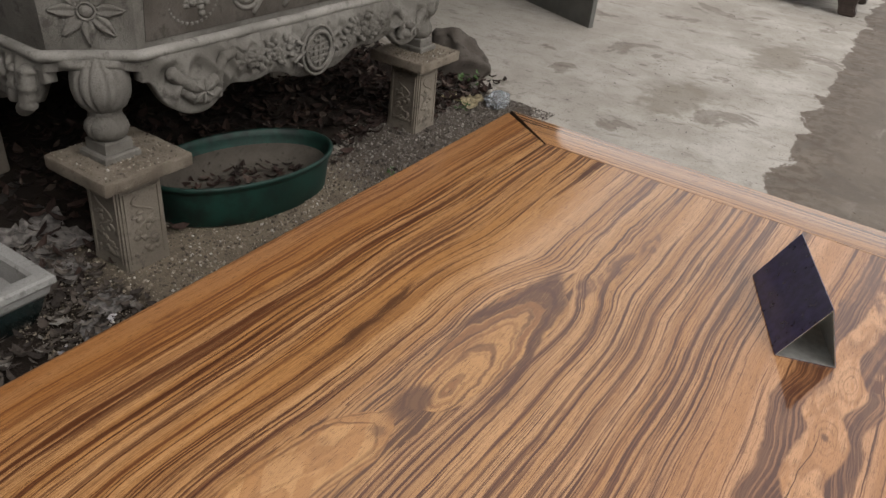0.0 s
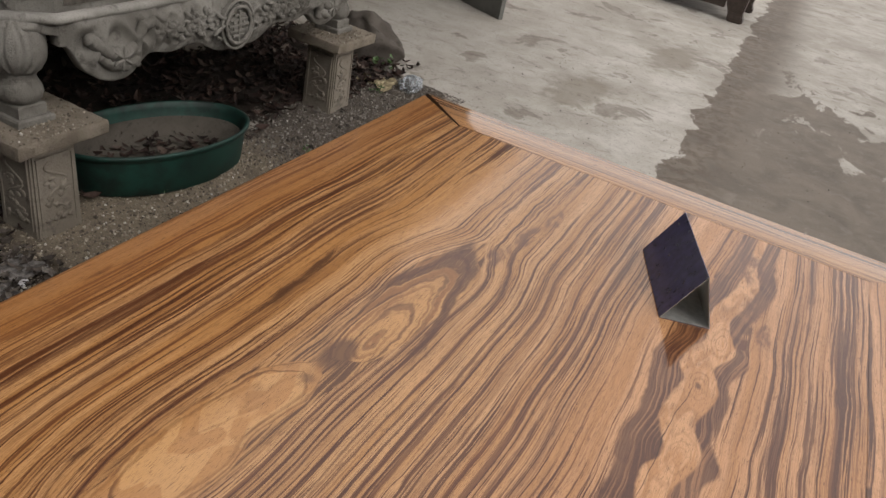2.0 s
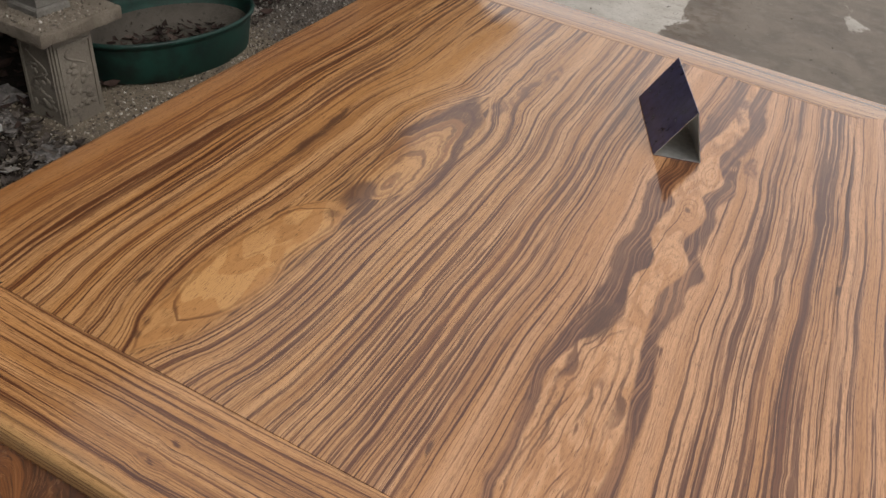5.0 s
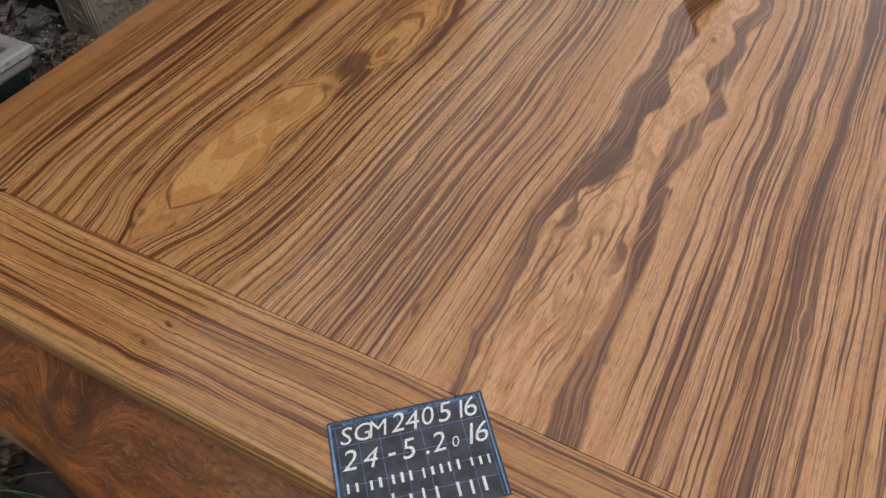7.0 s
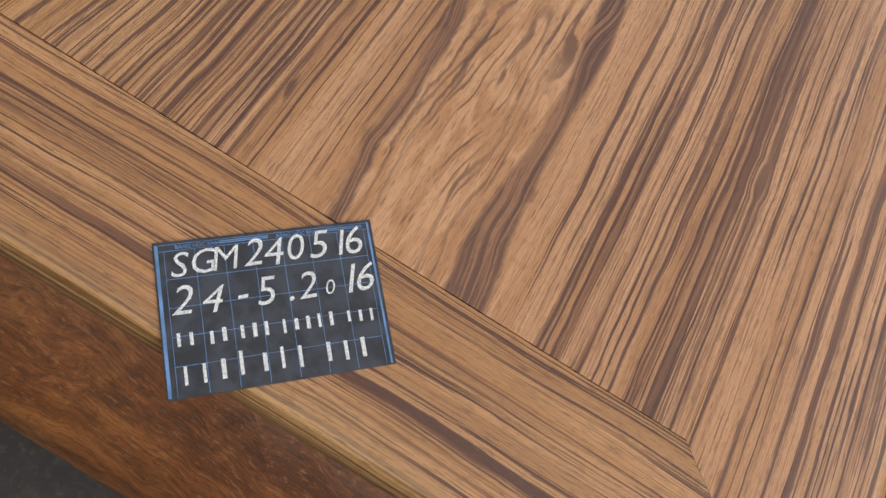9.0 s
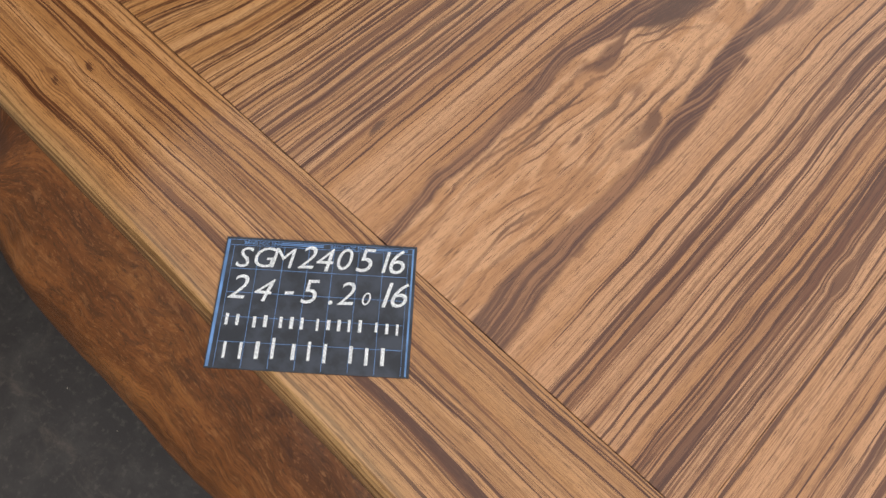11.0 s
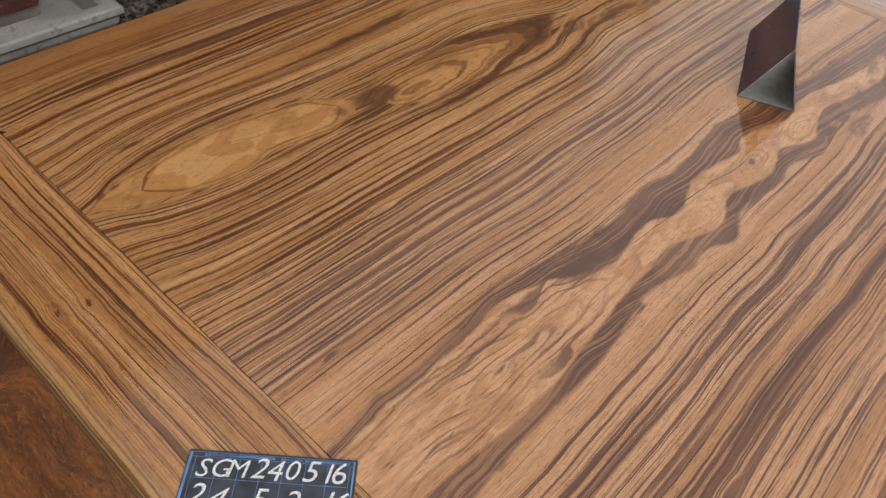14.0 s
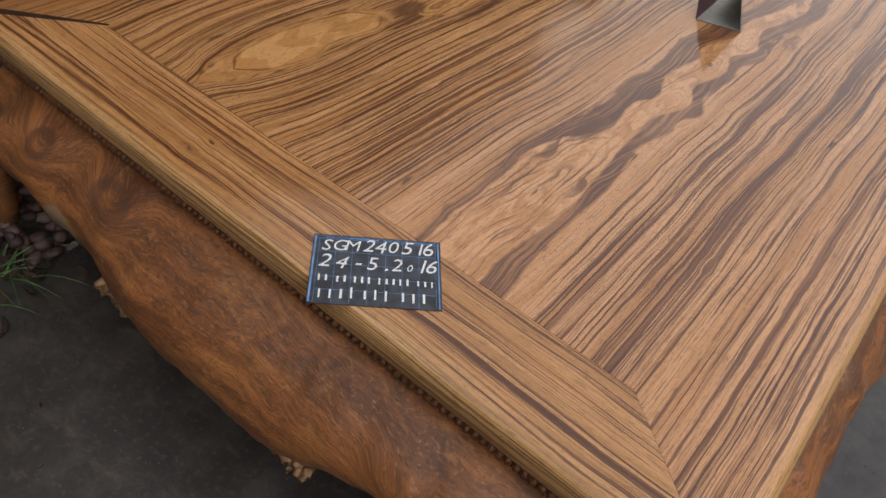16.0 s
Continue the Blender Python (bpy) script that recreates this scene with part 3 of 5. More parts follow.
def soil_mat():
    """Sandy strip beside the concrete, dark humus further in with the planter's shade painted in."""
    T = Tree("damp_soil")
    p = T.coords()
    x, y, z = T.split(p)
    mid = T.noise(p, 9, 5, 0.65)
    fine = T.noise(p, 130, 3, 0.65)
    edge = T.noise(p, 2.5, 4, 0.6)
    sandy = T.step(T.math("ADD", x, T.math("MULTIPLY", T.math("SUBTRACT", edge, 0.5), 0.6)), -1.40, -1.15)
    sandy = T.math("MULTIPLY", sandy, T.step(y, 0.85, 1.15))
    # inner soil colour is near black to carry the shade under the planter
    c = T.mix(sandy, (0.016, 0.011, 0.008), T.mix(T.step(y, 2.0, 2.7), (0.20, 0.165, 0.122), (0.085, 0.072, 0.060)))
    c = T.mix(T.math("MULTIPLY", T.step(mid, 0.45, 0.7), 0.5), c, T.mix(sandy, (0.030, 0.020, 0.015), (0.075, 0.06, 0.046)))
    c = T.mix(T.math("MULTIPLY", T.step(fine, 0.45, 0.75), 0.5), c, (0.045, 0.036, 0.028))
    T.surface(c, 0.95, 0.0, 0.25)
    T.bump(T.math("ADD", T.math("MULTIPLY", mid, 1.5), fine), 0.8, 0.008)
    return T.mat


def plain_mat(name, color, rough=0.5, metal=0.0, coat=0.0, vary=0.25, scale=20.0, spec=0.5, bumpy=0.1):
    T = Tree(name)
    p = T.coords()
    n = T.noise(p, scale, 4, 0.6)
    m = T.noise(p, scale * 0.2, 3, 0.6)
    dark = tuple(v * (1 - vary) for v in color)
    lite = tuple(min(1, v * (1 + vary)) for v in color)
    c = T.mix(T.step(n, 0.35, 0.65), dark, lite)
    c = T.mix(T.math("MULTIPLY", T.step(m, 0.5, 0.7), vary), c, tuple(v * 0.6 for v in color))
    T.surface(c, T.math("MULTIPLY_ADD", n, 0.2, rough - 0.1), metal, spec, coat)
    T.bump(n, bumpy, 0.003)
    return T.mat


def random_mat(name, stops, rough=0.8):
    """Loose small pieces, each island with a shade of its own."""
    T = Tree(name)
    g = T.t.nodes.new("ShaderNodeNewGeometry")
    c = T.ramp(g.outputs["Random Per Island"], stops)
    n = T.noise(T.coords(), 90, 3, 0.6)
    c = T.mix(T.math("MULTIPLY", T.step(n, 0.45, 0.75), 0.4), c, (0.03, 0.025, 0.02))
    return T.surface(c, rough, 0.0, 0.3)


def concrete_mat():
    """Yard concrete: pale dry crust, smooth wet strip beyond x = 0.72, damp and darker near side, sky reflection
    painted in at its right.
    """
    T = Tree("yard_concrete")
    m = T.math
    p = T.coords()
    x, y, z = T.split(p)
    big = T.noise(p, 0.9, 4, 0.6)
    mid = T.noise(p, 3.0, 6, 0.62, 0.6)
    small = T.noise(p, 11.0, 5, 0.65, 0.4)
    fine = T.noise(p, 55, 4, 0.65)
    grit = T.noise(p, 240, 2, 0.6)
    jag = T.noise(T.vec(m("MULTIPLY", x, 4.0), m("MULTIPLY", y, 2.4), 3.0), 1, 7, 0.62, 0.5)
    side = m("ADD", m("MULTIPLY_ADD", y, 0.022, x), m("MULTIPLY", m("SUBTRACT", jag, 0.5), 0.46))
    strip = T.step(side, 0.800, 0.825)
    flake = T.noise(T.vec(m("MULTIPLY", x, 2.6), m("MULTIPLY", y, 1.25), 5.0), 1.0, 7, 0.64, 0.5)
    flake = m("ADD", flake, m("MULTIPLY", T.step(m("MULTIPLY_ADD", x, 0.9, y), 6.4, 9.8), 0.30))
    dried = m("MULTIPLY", T.step(flake, 0.585, 0.625), T.step(m("MULTIPLY_ADD", y, 0.03, x), 1.15, 1.6))
    strip = m("MULTIPLY", strip, m("SUBTRACT", 1.0, m("MULTIPLY", dried, 0.88)))
    puddle = T.noise(p, 1.7, 5, 0.6, 0.5)
    damp_patch = m("MULTIPLY", T.step(puddle, 0.60, 0.63), 0.55)
    crust = m("MULTIPLY", T.step(m("ADD", small, m("MULTIPLY", m("SUBTRACT", x, -0.9), -0.12)), 0.58, 0.60), T.step(y, 4.6, 3.6))
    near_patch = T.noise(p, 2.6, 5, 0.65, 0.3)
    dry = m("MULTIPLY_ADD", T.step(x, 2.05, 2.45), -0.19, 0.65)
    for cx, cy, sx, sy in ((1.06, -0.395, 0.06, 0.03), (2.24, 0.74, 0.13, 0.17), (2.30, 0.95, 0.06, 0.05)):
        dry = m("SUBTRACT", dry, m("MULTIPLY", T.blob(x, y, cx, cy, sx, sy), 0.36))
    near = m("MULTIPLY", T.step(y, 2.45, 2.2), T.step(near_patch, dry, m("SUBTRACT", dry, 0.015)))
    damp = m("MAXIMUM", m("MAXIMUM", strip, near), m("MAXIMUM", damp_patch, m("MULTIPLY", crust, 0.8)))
    pale = T.mix(T.step(mid, 0.34, 0.66), (0.50, 0.475, 0.435), (0.405, 0.378, 0.335))
    pale = T.mix(m("MULTIPLY", T.step(small, 0.47, 0.68), 0.36), pale, (0.30, 0.28, 0.245))
    pale = T.mix(m("MULTIPLY", T.step(big, 0.44, 0.62), 0.5), pale, (0.27, 0.245, 0.21))
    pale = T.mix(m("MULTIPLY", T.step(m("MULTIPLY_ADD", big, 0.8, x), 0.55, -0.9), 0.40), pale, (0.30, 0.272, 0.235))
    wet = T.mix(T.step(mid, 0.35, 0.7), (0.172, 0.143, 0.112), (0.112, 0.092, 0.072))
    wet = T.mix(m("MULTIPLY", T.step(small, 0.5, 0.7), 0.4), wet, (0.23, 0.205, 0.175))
    # wet colour drops far darker on the near side, below y = 2.6
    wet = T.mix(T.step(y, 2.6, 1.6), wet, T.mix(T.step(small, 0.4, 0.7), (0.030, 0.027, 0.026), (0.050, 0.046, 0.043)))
    # right of the bed the sky's blue-grey reflection is put into the wet colour
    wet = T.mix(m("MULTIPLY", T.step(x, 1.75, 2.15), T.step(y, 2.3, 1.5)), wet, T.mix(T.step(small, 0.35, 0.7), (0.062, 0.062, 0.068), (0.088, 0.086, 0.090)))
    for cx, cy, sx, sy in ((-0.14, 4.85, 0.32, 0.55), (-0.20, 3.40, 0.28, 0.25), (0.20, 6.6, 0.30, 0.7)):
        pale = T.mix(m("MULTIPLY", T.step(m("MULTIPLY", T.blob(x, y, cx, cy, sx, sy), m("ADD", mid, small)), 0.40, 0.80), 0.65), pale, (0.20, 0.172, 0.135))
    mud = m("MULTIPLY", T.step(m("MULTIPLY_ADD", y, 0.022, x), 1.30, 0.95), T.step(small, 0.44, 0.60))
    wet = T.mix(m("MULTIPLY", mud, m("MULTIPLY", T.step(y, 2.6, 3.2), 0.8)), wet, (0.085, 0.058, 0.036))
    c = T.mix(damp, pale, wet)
    c = T.mix(m("MULTIPLY", T.step(fine, 0.52, 0.72), 0.42), c, (0.12, 0.105, 0.09))
    dirt = T.noise(T.vec(m("MULTIPLY", x, 2.6), m("MULTIPLY", y, 5.0), 9.0), 1.8, 7, 0.72, 0.6)
    c = T.mix(m("MULTIPLY", T.step(dirt, 0.54, 0.70), 0.55), c, (0.12, 0.098, 0.078))
    crumb = T.step(T.voronoi(p, 38)[0], 0.20, 0.10)
    rare = T.step(T.noise(p, 17, 2, 0.5), 0.50, 0.58)
    c = T.mix(m("MULTIPLY", m("MULTIPLY", crumb, rare), 0.85), c, (0.045, 0.04, 0.036))
    T.surface(c, m("SUBTRACT", m("SUBTRACT", 0.88, m("MULTIPLY", damp, 0.28)), m("MULTIPLY", near, 0.30)), 0.0, 0.4)
    h = m("ADD", m("ADD", fine, m("MULTIPLY", grit, 0.4)), m("MULTIPLY", damp, -1.0))
    T.bump(h, 0.35, 0.004)
    return T.mat


M_TOP, M_RAIL, M_APRON = platform_wood(), rail_wood(), apron_wood()
M_LUMP = plain_mat("raw_carved_root", (0.24, 0.135, 0.066), 0.6, scale=60, bumpy=0.4)
M_UNDER = plain_mat("dark_unvarnished_wood", (0.06, 0.03, 0.016), 0.7)
M_STONE = stone_mat("cast_stone", (0.122, 0.113, 0.099), (0.212, 0.201, 0.180), (0.046, 0.040, 0.034), 1.3, 0.75, 0.7)
M_WORN = stone_mat("worn_pale_stone", (0.21, 0.20, 0.182), (0.33, 0.315, 0.29), (0.09, 0.08, 0.07), 1.6, 0.7, 0.6)
M_POST = stone_mat("weathered_cement", (0.165, 0.142, 0.114), (0.225, 0.198, 0.162), (0.075, 0.062, 0.05))
M_SLAB = stone_mat("worn_slab", (0.165, 0.136, 0.104), (0.265, 0.228, 0.180), (0.075, 0.055, 0.042), 2.2, 0.9, 1.0)
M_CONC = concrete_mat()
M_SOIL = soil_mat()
M_GRAVEL = random_mat("sandy_gravel", [(0.0, (0.070, 0.058, 0.045)), (0.45, (0.195, 0.163, 0.124)), (0.8, (0.31, 0.266, 0.204)), (0.95, (0.43, 0.39, 0.325)), (1.0, (0.6, 0.57, 0.52))])
M_LITTER = random_mat("dead_leaves", [(0.0, (0.010, 0.006, 0.005)), (0.6, (0.026, 0.014, 0.011)), (0.92, (0.055, 0.032, 0.025)), (1.0, (0.11, 0.085, 0.07))])
M_ASHEN = random_mat("grey_dry_leaves", [(0.0, (0.034, 0.027, 0.023)), (0.5, (0.085, 0.068, 0.057)), (0.85, (0.15, 0.13, 0.112)), (1.0, (0.25, 0.235, 0.215))])
M_TUB = plain_mat("green_plastic", (0.0045, 0.030, 0.0225), 0.58, scale=7, vary=0.6)
M_TUBIN = stone_mat("silted_plastic", (0.062, 0.053, 0.043), (0.098, 0.086, 0.071), (0.028, 0.024, 0.020), 2.0)
M_BLUE = plain_mat("dark_blue_film", (0.050, 0.048, 0.130), 0.30, metal=0.15, scale=35, vary=0.3, coat=1.0)
M_STEEL = plain_mat("brushed_steel", (0.55, 0.56, 0.54), 0.38, metal=0.7, scale=50, vary=0.1)
M_SLATE = plain_mat("slate_black", (0.036, 0.043, 0.058), 0.5, scale=30, vary=0.4)
M_PRINT = plain_mat("printed_blue", (0.13, 0.27, 0.54), 0.5)
M_CHALK = plain_mat("white_chalk", (0.74, 0.78, 0.84), 0.9, scale=420, vary=0.30)
M_GATE = plain_mat("grey_paint", (0.13, 0.13, 0.12), 0.45, scale=6, vary=0.15)
M_BROWN = plain_mat("dark_stained_wood", (0.05, 0.035, 0.028), 0.45, scale=14)
M_WALL = stone_mat("shaded_render", (0.12, 0.115, 0.10), (0.16, 0.15, 0.13), (0.07, 0.065, 0.055), 0.6)
M_GLAZE = plain_mat("dark_green_glaze", (0.012, 0.022, 0.022), 0.2, scale=12, coat=0.5)
M_RED = plain_mat("oxblood_glaze", (0.085, 0.018, 0.016), 0.25, scale=15, coat=0.5)
M_TRAY = stone_mat("pale_cement", (0.25, 0.245, 0.235), (0.36, 0.355, 0.34), (0.10, 0.095, 0.088), 1.6, 0.8, 0.5)
M_ROCK = stone_mat("dark_rock", (0.072, 0.060, 0.051), (0.125, 0.110, 0.095), (0.028, 0.023, 0.020), 2.0)
M_LEAF = plain_mat("green_leaf", (0.05, 0.10, 0.025), 0.5, vary=0.4)
M_CLEAR = Tree("clear_plastic")
M_CLEAR.surface((0.75, 0.80, 0.85), 0.15)
M_CLEAR.bsdf.inputs["Transmission Weight"].default_value = 0.75
M_CLEAR = M_CLEAR.mat


# ---- mesh helpers ----
def part(name, bm, material, parent=None, label="", smooth=False):
    """Links a bmesh, built in world metres, as one mesh object under a thing or part."""
    me = bpy.data.meshes.new(name)
    bmesh.ops.recalc_face_normals(bm, faces=bm.faces)
    bm.to_mesh(me)
    bm.free()
    if smooth:
        me.polygons.foreach_set("use_smooth", [True] * len(me.polygons))
    me.materials.append(material)
    ob = new(name, me)
    if parent:
        ob.parent = parent
        base = parent.matrix_basis.copy()
        up = parent.parent
        if up:
            base = up.matrix_basis @ parent.matrix_parent_inverse @ base
        ob.matrix_parent_inverse = base.inverted()
    if label:
        ob["label"] = label
    return ob


def thing(name, at, label, category, group="", kind=""):
    ob = new(name)
    ob.empty_display_size = 0.1
    ob.matrix_basis = Matrix.Translation(at)
    return tagged(ob, label, category, group, kind)


def box(bm, lo, hi, bevel=0.0, m=None):
    r = bmesh.ops.create_cube(bm, size=1.0)
    vs = r["verts"]
    c, s = (Vector(lo) + Vector(hi)) / 2, Vector(hi) - Vector(lo)
    for v in vs:
        v.co = Vector((v.co.x * s.x, v.co.y * s.y, v.co.z * s.z)) + c
    if bevel:
        es = list({e for v in vs for e in v.link_edges})
        r = bmesh.ops.bevel(bm, geom=es, offset=bevel, segments=2, affect="EDGES", profile=0.6)
        vs = list({v for f in r["faces"] for v in f.verts} | {v for v in vs if v.is_valid})
    if m is not None:
        for v in vs:
            v.co = m @ v.co
    return vs


def grid(bm, rows):
    """Quads over a list of rows of points; returns the rows of vertices."""
    vs = [[bm.verts.new(p) for p in row] for row in rows]
    for a, b in zip(vs, vs[1:]):
        for i in range(len(a) - 1):
            bm.faces.new((a[i], a[i + 1], b[i + 1], b[i]))
    return vs


def shell(bm, rows, back):
    """A sheet with thickness: the grid, the same grid shifted by back(point), and its rim."""
    a = grid(bm, rows)
    b = grid(bm, [[back(Vector(p)) for p in row] for row in rows])
    ra = a[0] + [r[-1] for r in a[1:]] + a[-1][-2::-1] + [r[0] for r in a[-2:0:-1]]
    rb = b[0] + [r[-1] for r in b[1:]] + b[-1][-2::-1] + [r[0] for r in b[-2:0:-1]]
    n = len(ra)
    for i in range(n):
        bm.faces.new((ra[i], ra[(i + 1) % n], rb[(i + 1) % n], rb[i]))


def rings(bm, loops, cap0=True, cap1=True):
    """Closed loops joined one to the next."""
    vs = [[bm.verts.new(p) for p in l] for l in loops]
    for a, b in zip(vs, vs[1:]):
        n = len(a)
        for i in range(n):
            bm.faces.new((a[i], a[(i + 1) % n], b[(i + 1) % n], b[i]))
    if cap0:
        bm.faces.new(vs[0][::-1])
    if cap1:
        bm.faces.new(vs[-1])


def tube(bm, pts, radius, seg=8, closed=False):
    """A round rod along points; radius is a number or one for each point."""
    pts = [Vector(p) for p in pts]
    n = len(pts)
    loops = []
    for i, p in enumerate(pts):
        d = (pts[(i + 1) % n] - pts[i - 1]) if closed else (pts[min(i + 1, n - 1)] - pts[max(i - 1, 0)])
        d.normalize()
        a = d.cross(Vector((0, 0, 1)))
        if a.length < 0.05:
            a = d.cross(Vector((1, 0, 0)))
        a.normalize()
        b = d.cross(a)
        r = radius[i] if isinstance(radius, (list, tuple)) else radius
        loops.append([p + r * (math.cos(2 * math.pi * k / seg) * a + math.sin(2 * math.pi * k / seg) * b) for k in range(seg)])
    if closed:
        vs = [[bm.verts.new(p) for p in l] for l in loops]
        for i in range(n):
            a, b = vs[i], vs[(i + 1) % n]
            for k in range(seg):
                bm.faces.new((a[k], a[(k + 1) % seg], b[(k + 1) % seg], b[k]))
    else:
        rings(bm, loops)


def ball(bm, at, size, m=None, sub=1, rough=0.0):
    r = bmesh.ops.create_icosphere(bm, subdivisions=sub, radius=1.0)
    s = Vector(size) if not isinstance(size, (int, float)) else Vector((size, size, size))
    for v in r["verts"]:
        k = 1 + rough * noise.noise(v.co * 1.7 + Vector(at) * 9)
        p = Vector((v.co.x * s.x, v.co.y * s.y, v.co.z * s.z)) * k
        v.co = Vector(at) + (m @ p if m is not None else p)
    return r["verts"]


def lathe(bm, at, profile, seg=20, sx=1.0, sy=1.0, turn=0.0, cap0=True, cap1=True):
    c, s = math.cos(turn), math.sin(turn)
    loops = []
    for r, z in profile:
        l = []
        for k in range(seg):
            a = 2 * math.pi * k / seg
            px, py = r * sx * math.cos(a), r * sy * math.sin(a)
            l.append((at[0] + px * c - py * s, at[1] + px * s + py * c, at[2] + z))
        loops.append(l)
    rings(bm, loops, cap0, cap1)


# ---- ground ----
bm = bmesh.new()
box(bm, (-60, -60, -0.3), (60, 60, 0.0))
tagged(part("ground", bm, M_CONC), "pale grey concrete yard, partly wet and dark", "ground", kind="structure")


def soil_z(x, y):
    k = min(1, max(0, (-0.62 - x + 0.10 * noise.noise((x * 3, y * 3, 0))) / 0.25)) * min(1, max(0, (4.0 - y + 0.2 * noise.noise((x * 2, y * 2, 5))) / 0.3))
    return -0.02 + k * (0.035 + 0.022 * noise.noise((x * 2.2, y * 2.2, 1)) + 0.010 * noise.noise((x * 9, y * 9, 2)) + 0.004 * noise.noise((x * 30, y * 30, 3)))


bm = bmesh.new()
nx, ny = 95, 190
grid(bm, [[(-3.4 + 2.95 * i / nx, -1.6 + 5.9 * j / ny, soil_z(-3.4 + 2.95 * i / nx, -1.6 + 5.9 * j / ny)) for i in range(nx + 1)] for j in range(ny + 1)])
tagged(part("soil_bed", bm, M_SOIL, smooth=True), "bare damp brown soil strip beside the concrete, painted darker for planter shade", "soil", kind="structure")

# unseen plain walls, added to close the yard and block sky light
bm = bmesh.new()
box(bm, (-3.6, -6.0, 0.0), (-3.35, 9.0, 6.5))
tagged(part("unseen_wall_west", bm, M_WALL), "unseen dark grey wall added to darken reflections on the bed", "wall", kind="structure")
bm = bmesh.new()
box(bm, (7.5, -5.2, 0.0), (7.7, 14.0, 3.5))
tagged(part("unseen_wall_east", bm, M_WALL), "unseen grey wall added to block the low eastern sky", "wall", kind="structure")
bm = bmesh.new()
box(bm, (-3.3, -5.2, 0.0), (7.0, -5.0, 4.5))
tagged(part("unseen_wall_south", bm, M_WALL), "unseen dark grey wall added to block sky behind the camera", "wall", kind="structure")


# added slab, out of view: shades the planter and darkens the bed's left reflection
bm = bmesh.new()
box(bm, (-3.6, -6.0, 2.4), (-0.85, 6.0, 2.52))
tagged(part("unseen_shade_roof", bm, M_WALL), "unseen flat grey slab added to shade the planter", "roof", kind="structure")

# ---- the carved platform bed ----
Z = 0.50
X0, X1, Y0, Y1 = 0.0, 1.72, 0.0, 2.362
# the bed and what lies on it are laid out in the bed's own units, then set down on the yard
BED_SPOT = Matrix.Translation((0.1601, -0.0707, 0.2412)) @ Matrix.Scale(0.8614, 4)
LW, RW, NW, FW = 0.30, 0.31, 0.255, 0.235
NOSE = [(0.0, Z - 0.075), (0.0, Z - 0.0015), (0.0015, Z), (0.915, Z), (0.95, Z - 0.003), (0.978, Z - 0.010), (0.993, Z - 0.021), (1.0, Z - 0.036), (0.996, Z - 0.054), (0.975, Z - 0.070), (0.94, Z - 0.079), (0.5, Z - 0.0845)]
bed = thing("platform_bed", (0.86, 1.17, 0.0), "low carved platform bed of varnished, strongly striped brown wood", "platform bed")


def frame_board(name, side, cut0=0.0, cut1=0.0):
    """A frame board with a rounded nose and mitred ends; cut0 and cut1 leave an open mitre joint."""
    bm = bmesh.new()
    ends = [[], []]
    for o, z in NOSE:
        if side in "lr":
            w = LW if side == "l" else RW
            x = X0 - o * w if side == "l" else X1 + o * w
            ends[0].append((x, Y0 - o * NW + cut0 * (0.4 + o), z))
            ends[1].append((x, Y1 + o * FW - cut1 * (0.4 + o), z))
        else:
            w = NW if side == "n" else FW
            y = Y0 - o * w if side == "n" else Y1 + o * w
            ends[0].append((X0 - o * LW + cut0 * (0.4 + o), y, z))
            ends[1].append((X1 + o * RW - cut1 * (0.4 + o), y, z))
    rings(bm, ends)
    ob = part(name, bm, M_TOP if side in "lr" else M_RAIL, bed)
    # ends darker as end grain, and to paint in the open mitre's shade
    ob.data.materials.append(M_UNDER)
    for p in ob.data.polygons:
        p.use_smooth = len(p.vertices) == 4
        p.material_index = 0 if len(p.vertices) == 4 else 1
    ob.data.set_sharp_from_angle(angle=radians(32))
    return ob


bm = bmesh.new()
box(bm, (X0 + 0.0012, Y0 + 0.0012, Z - 0.03), (X1 - 0.0004, Y1 - 0.0012, Z), 0.0008)
part("panel", bm, M_TOP, bed, "broad striped panel with an eye and a wavy heart line")
frame_board("long_board", "l", 0.030, 0.026)
frame_board("long_board", "r", 0.0006, 0.0006)
frame_board("end_rail", "n", 0.0006, 0.0006)
frame_board("end_rail", "f", 0.0006, 0.0006)
bm = bmesh.new()
box(bm, (X0 - 0.22, Y0 - 0.19, Z - 0.14), (X1 + 0.23, Y1 + 0.17, Z - 0.0855))
part("subframe", bm, M_UNDER, bed)

OX0, OX1, OY0, OY1 = -0.235, 1.965, -0.215, 2.545


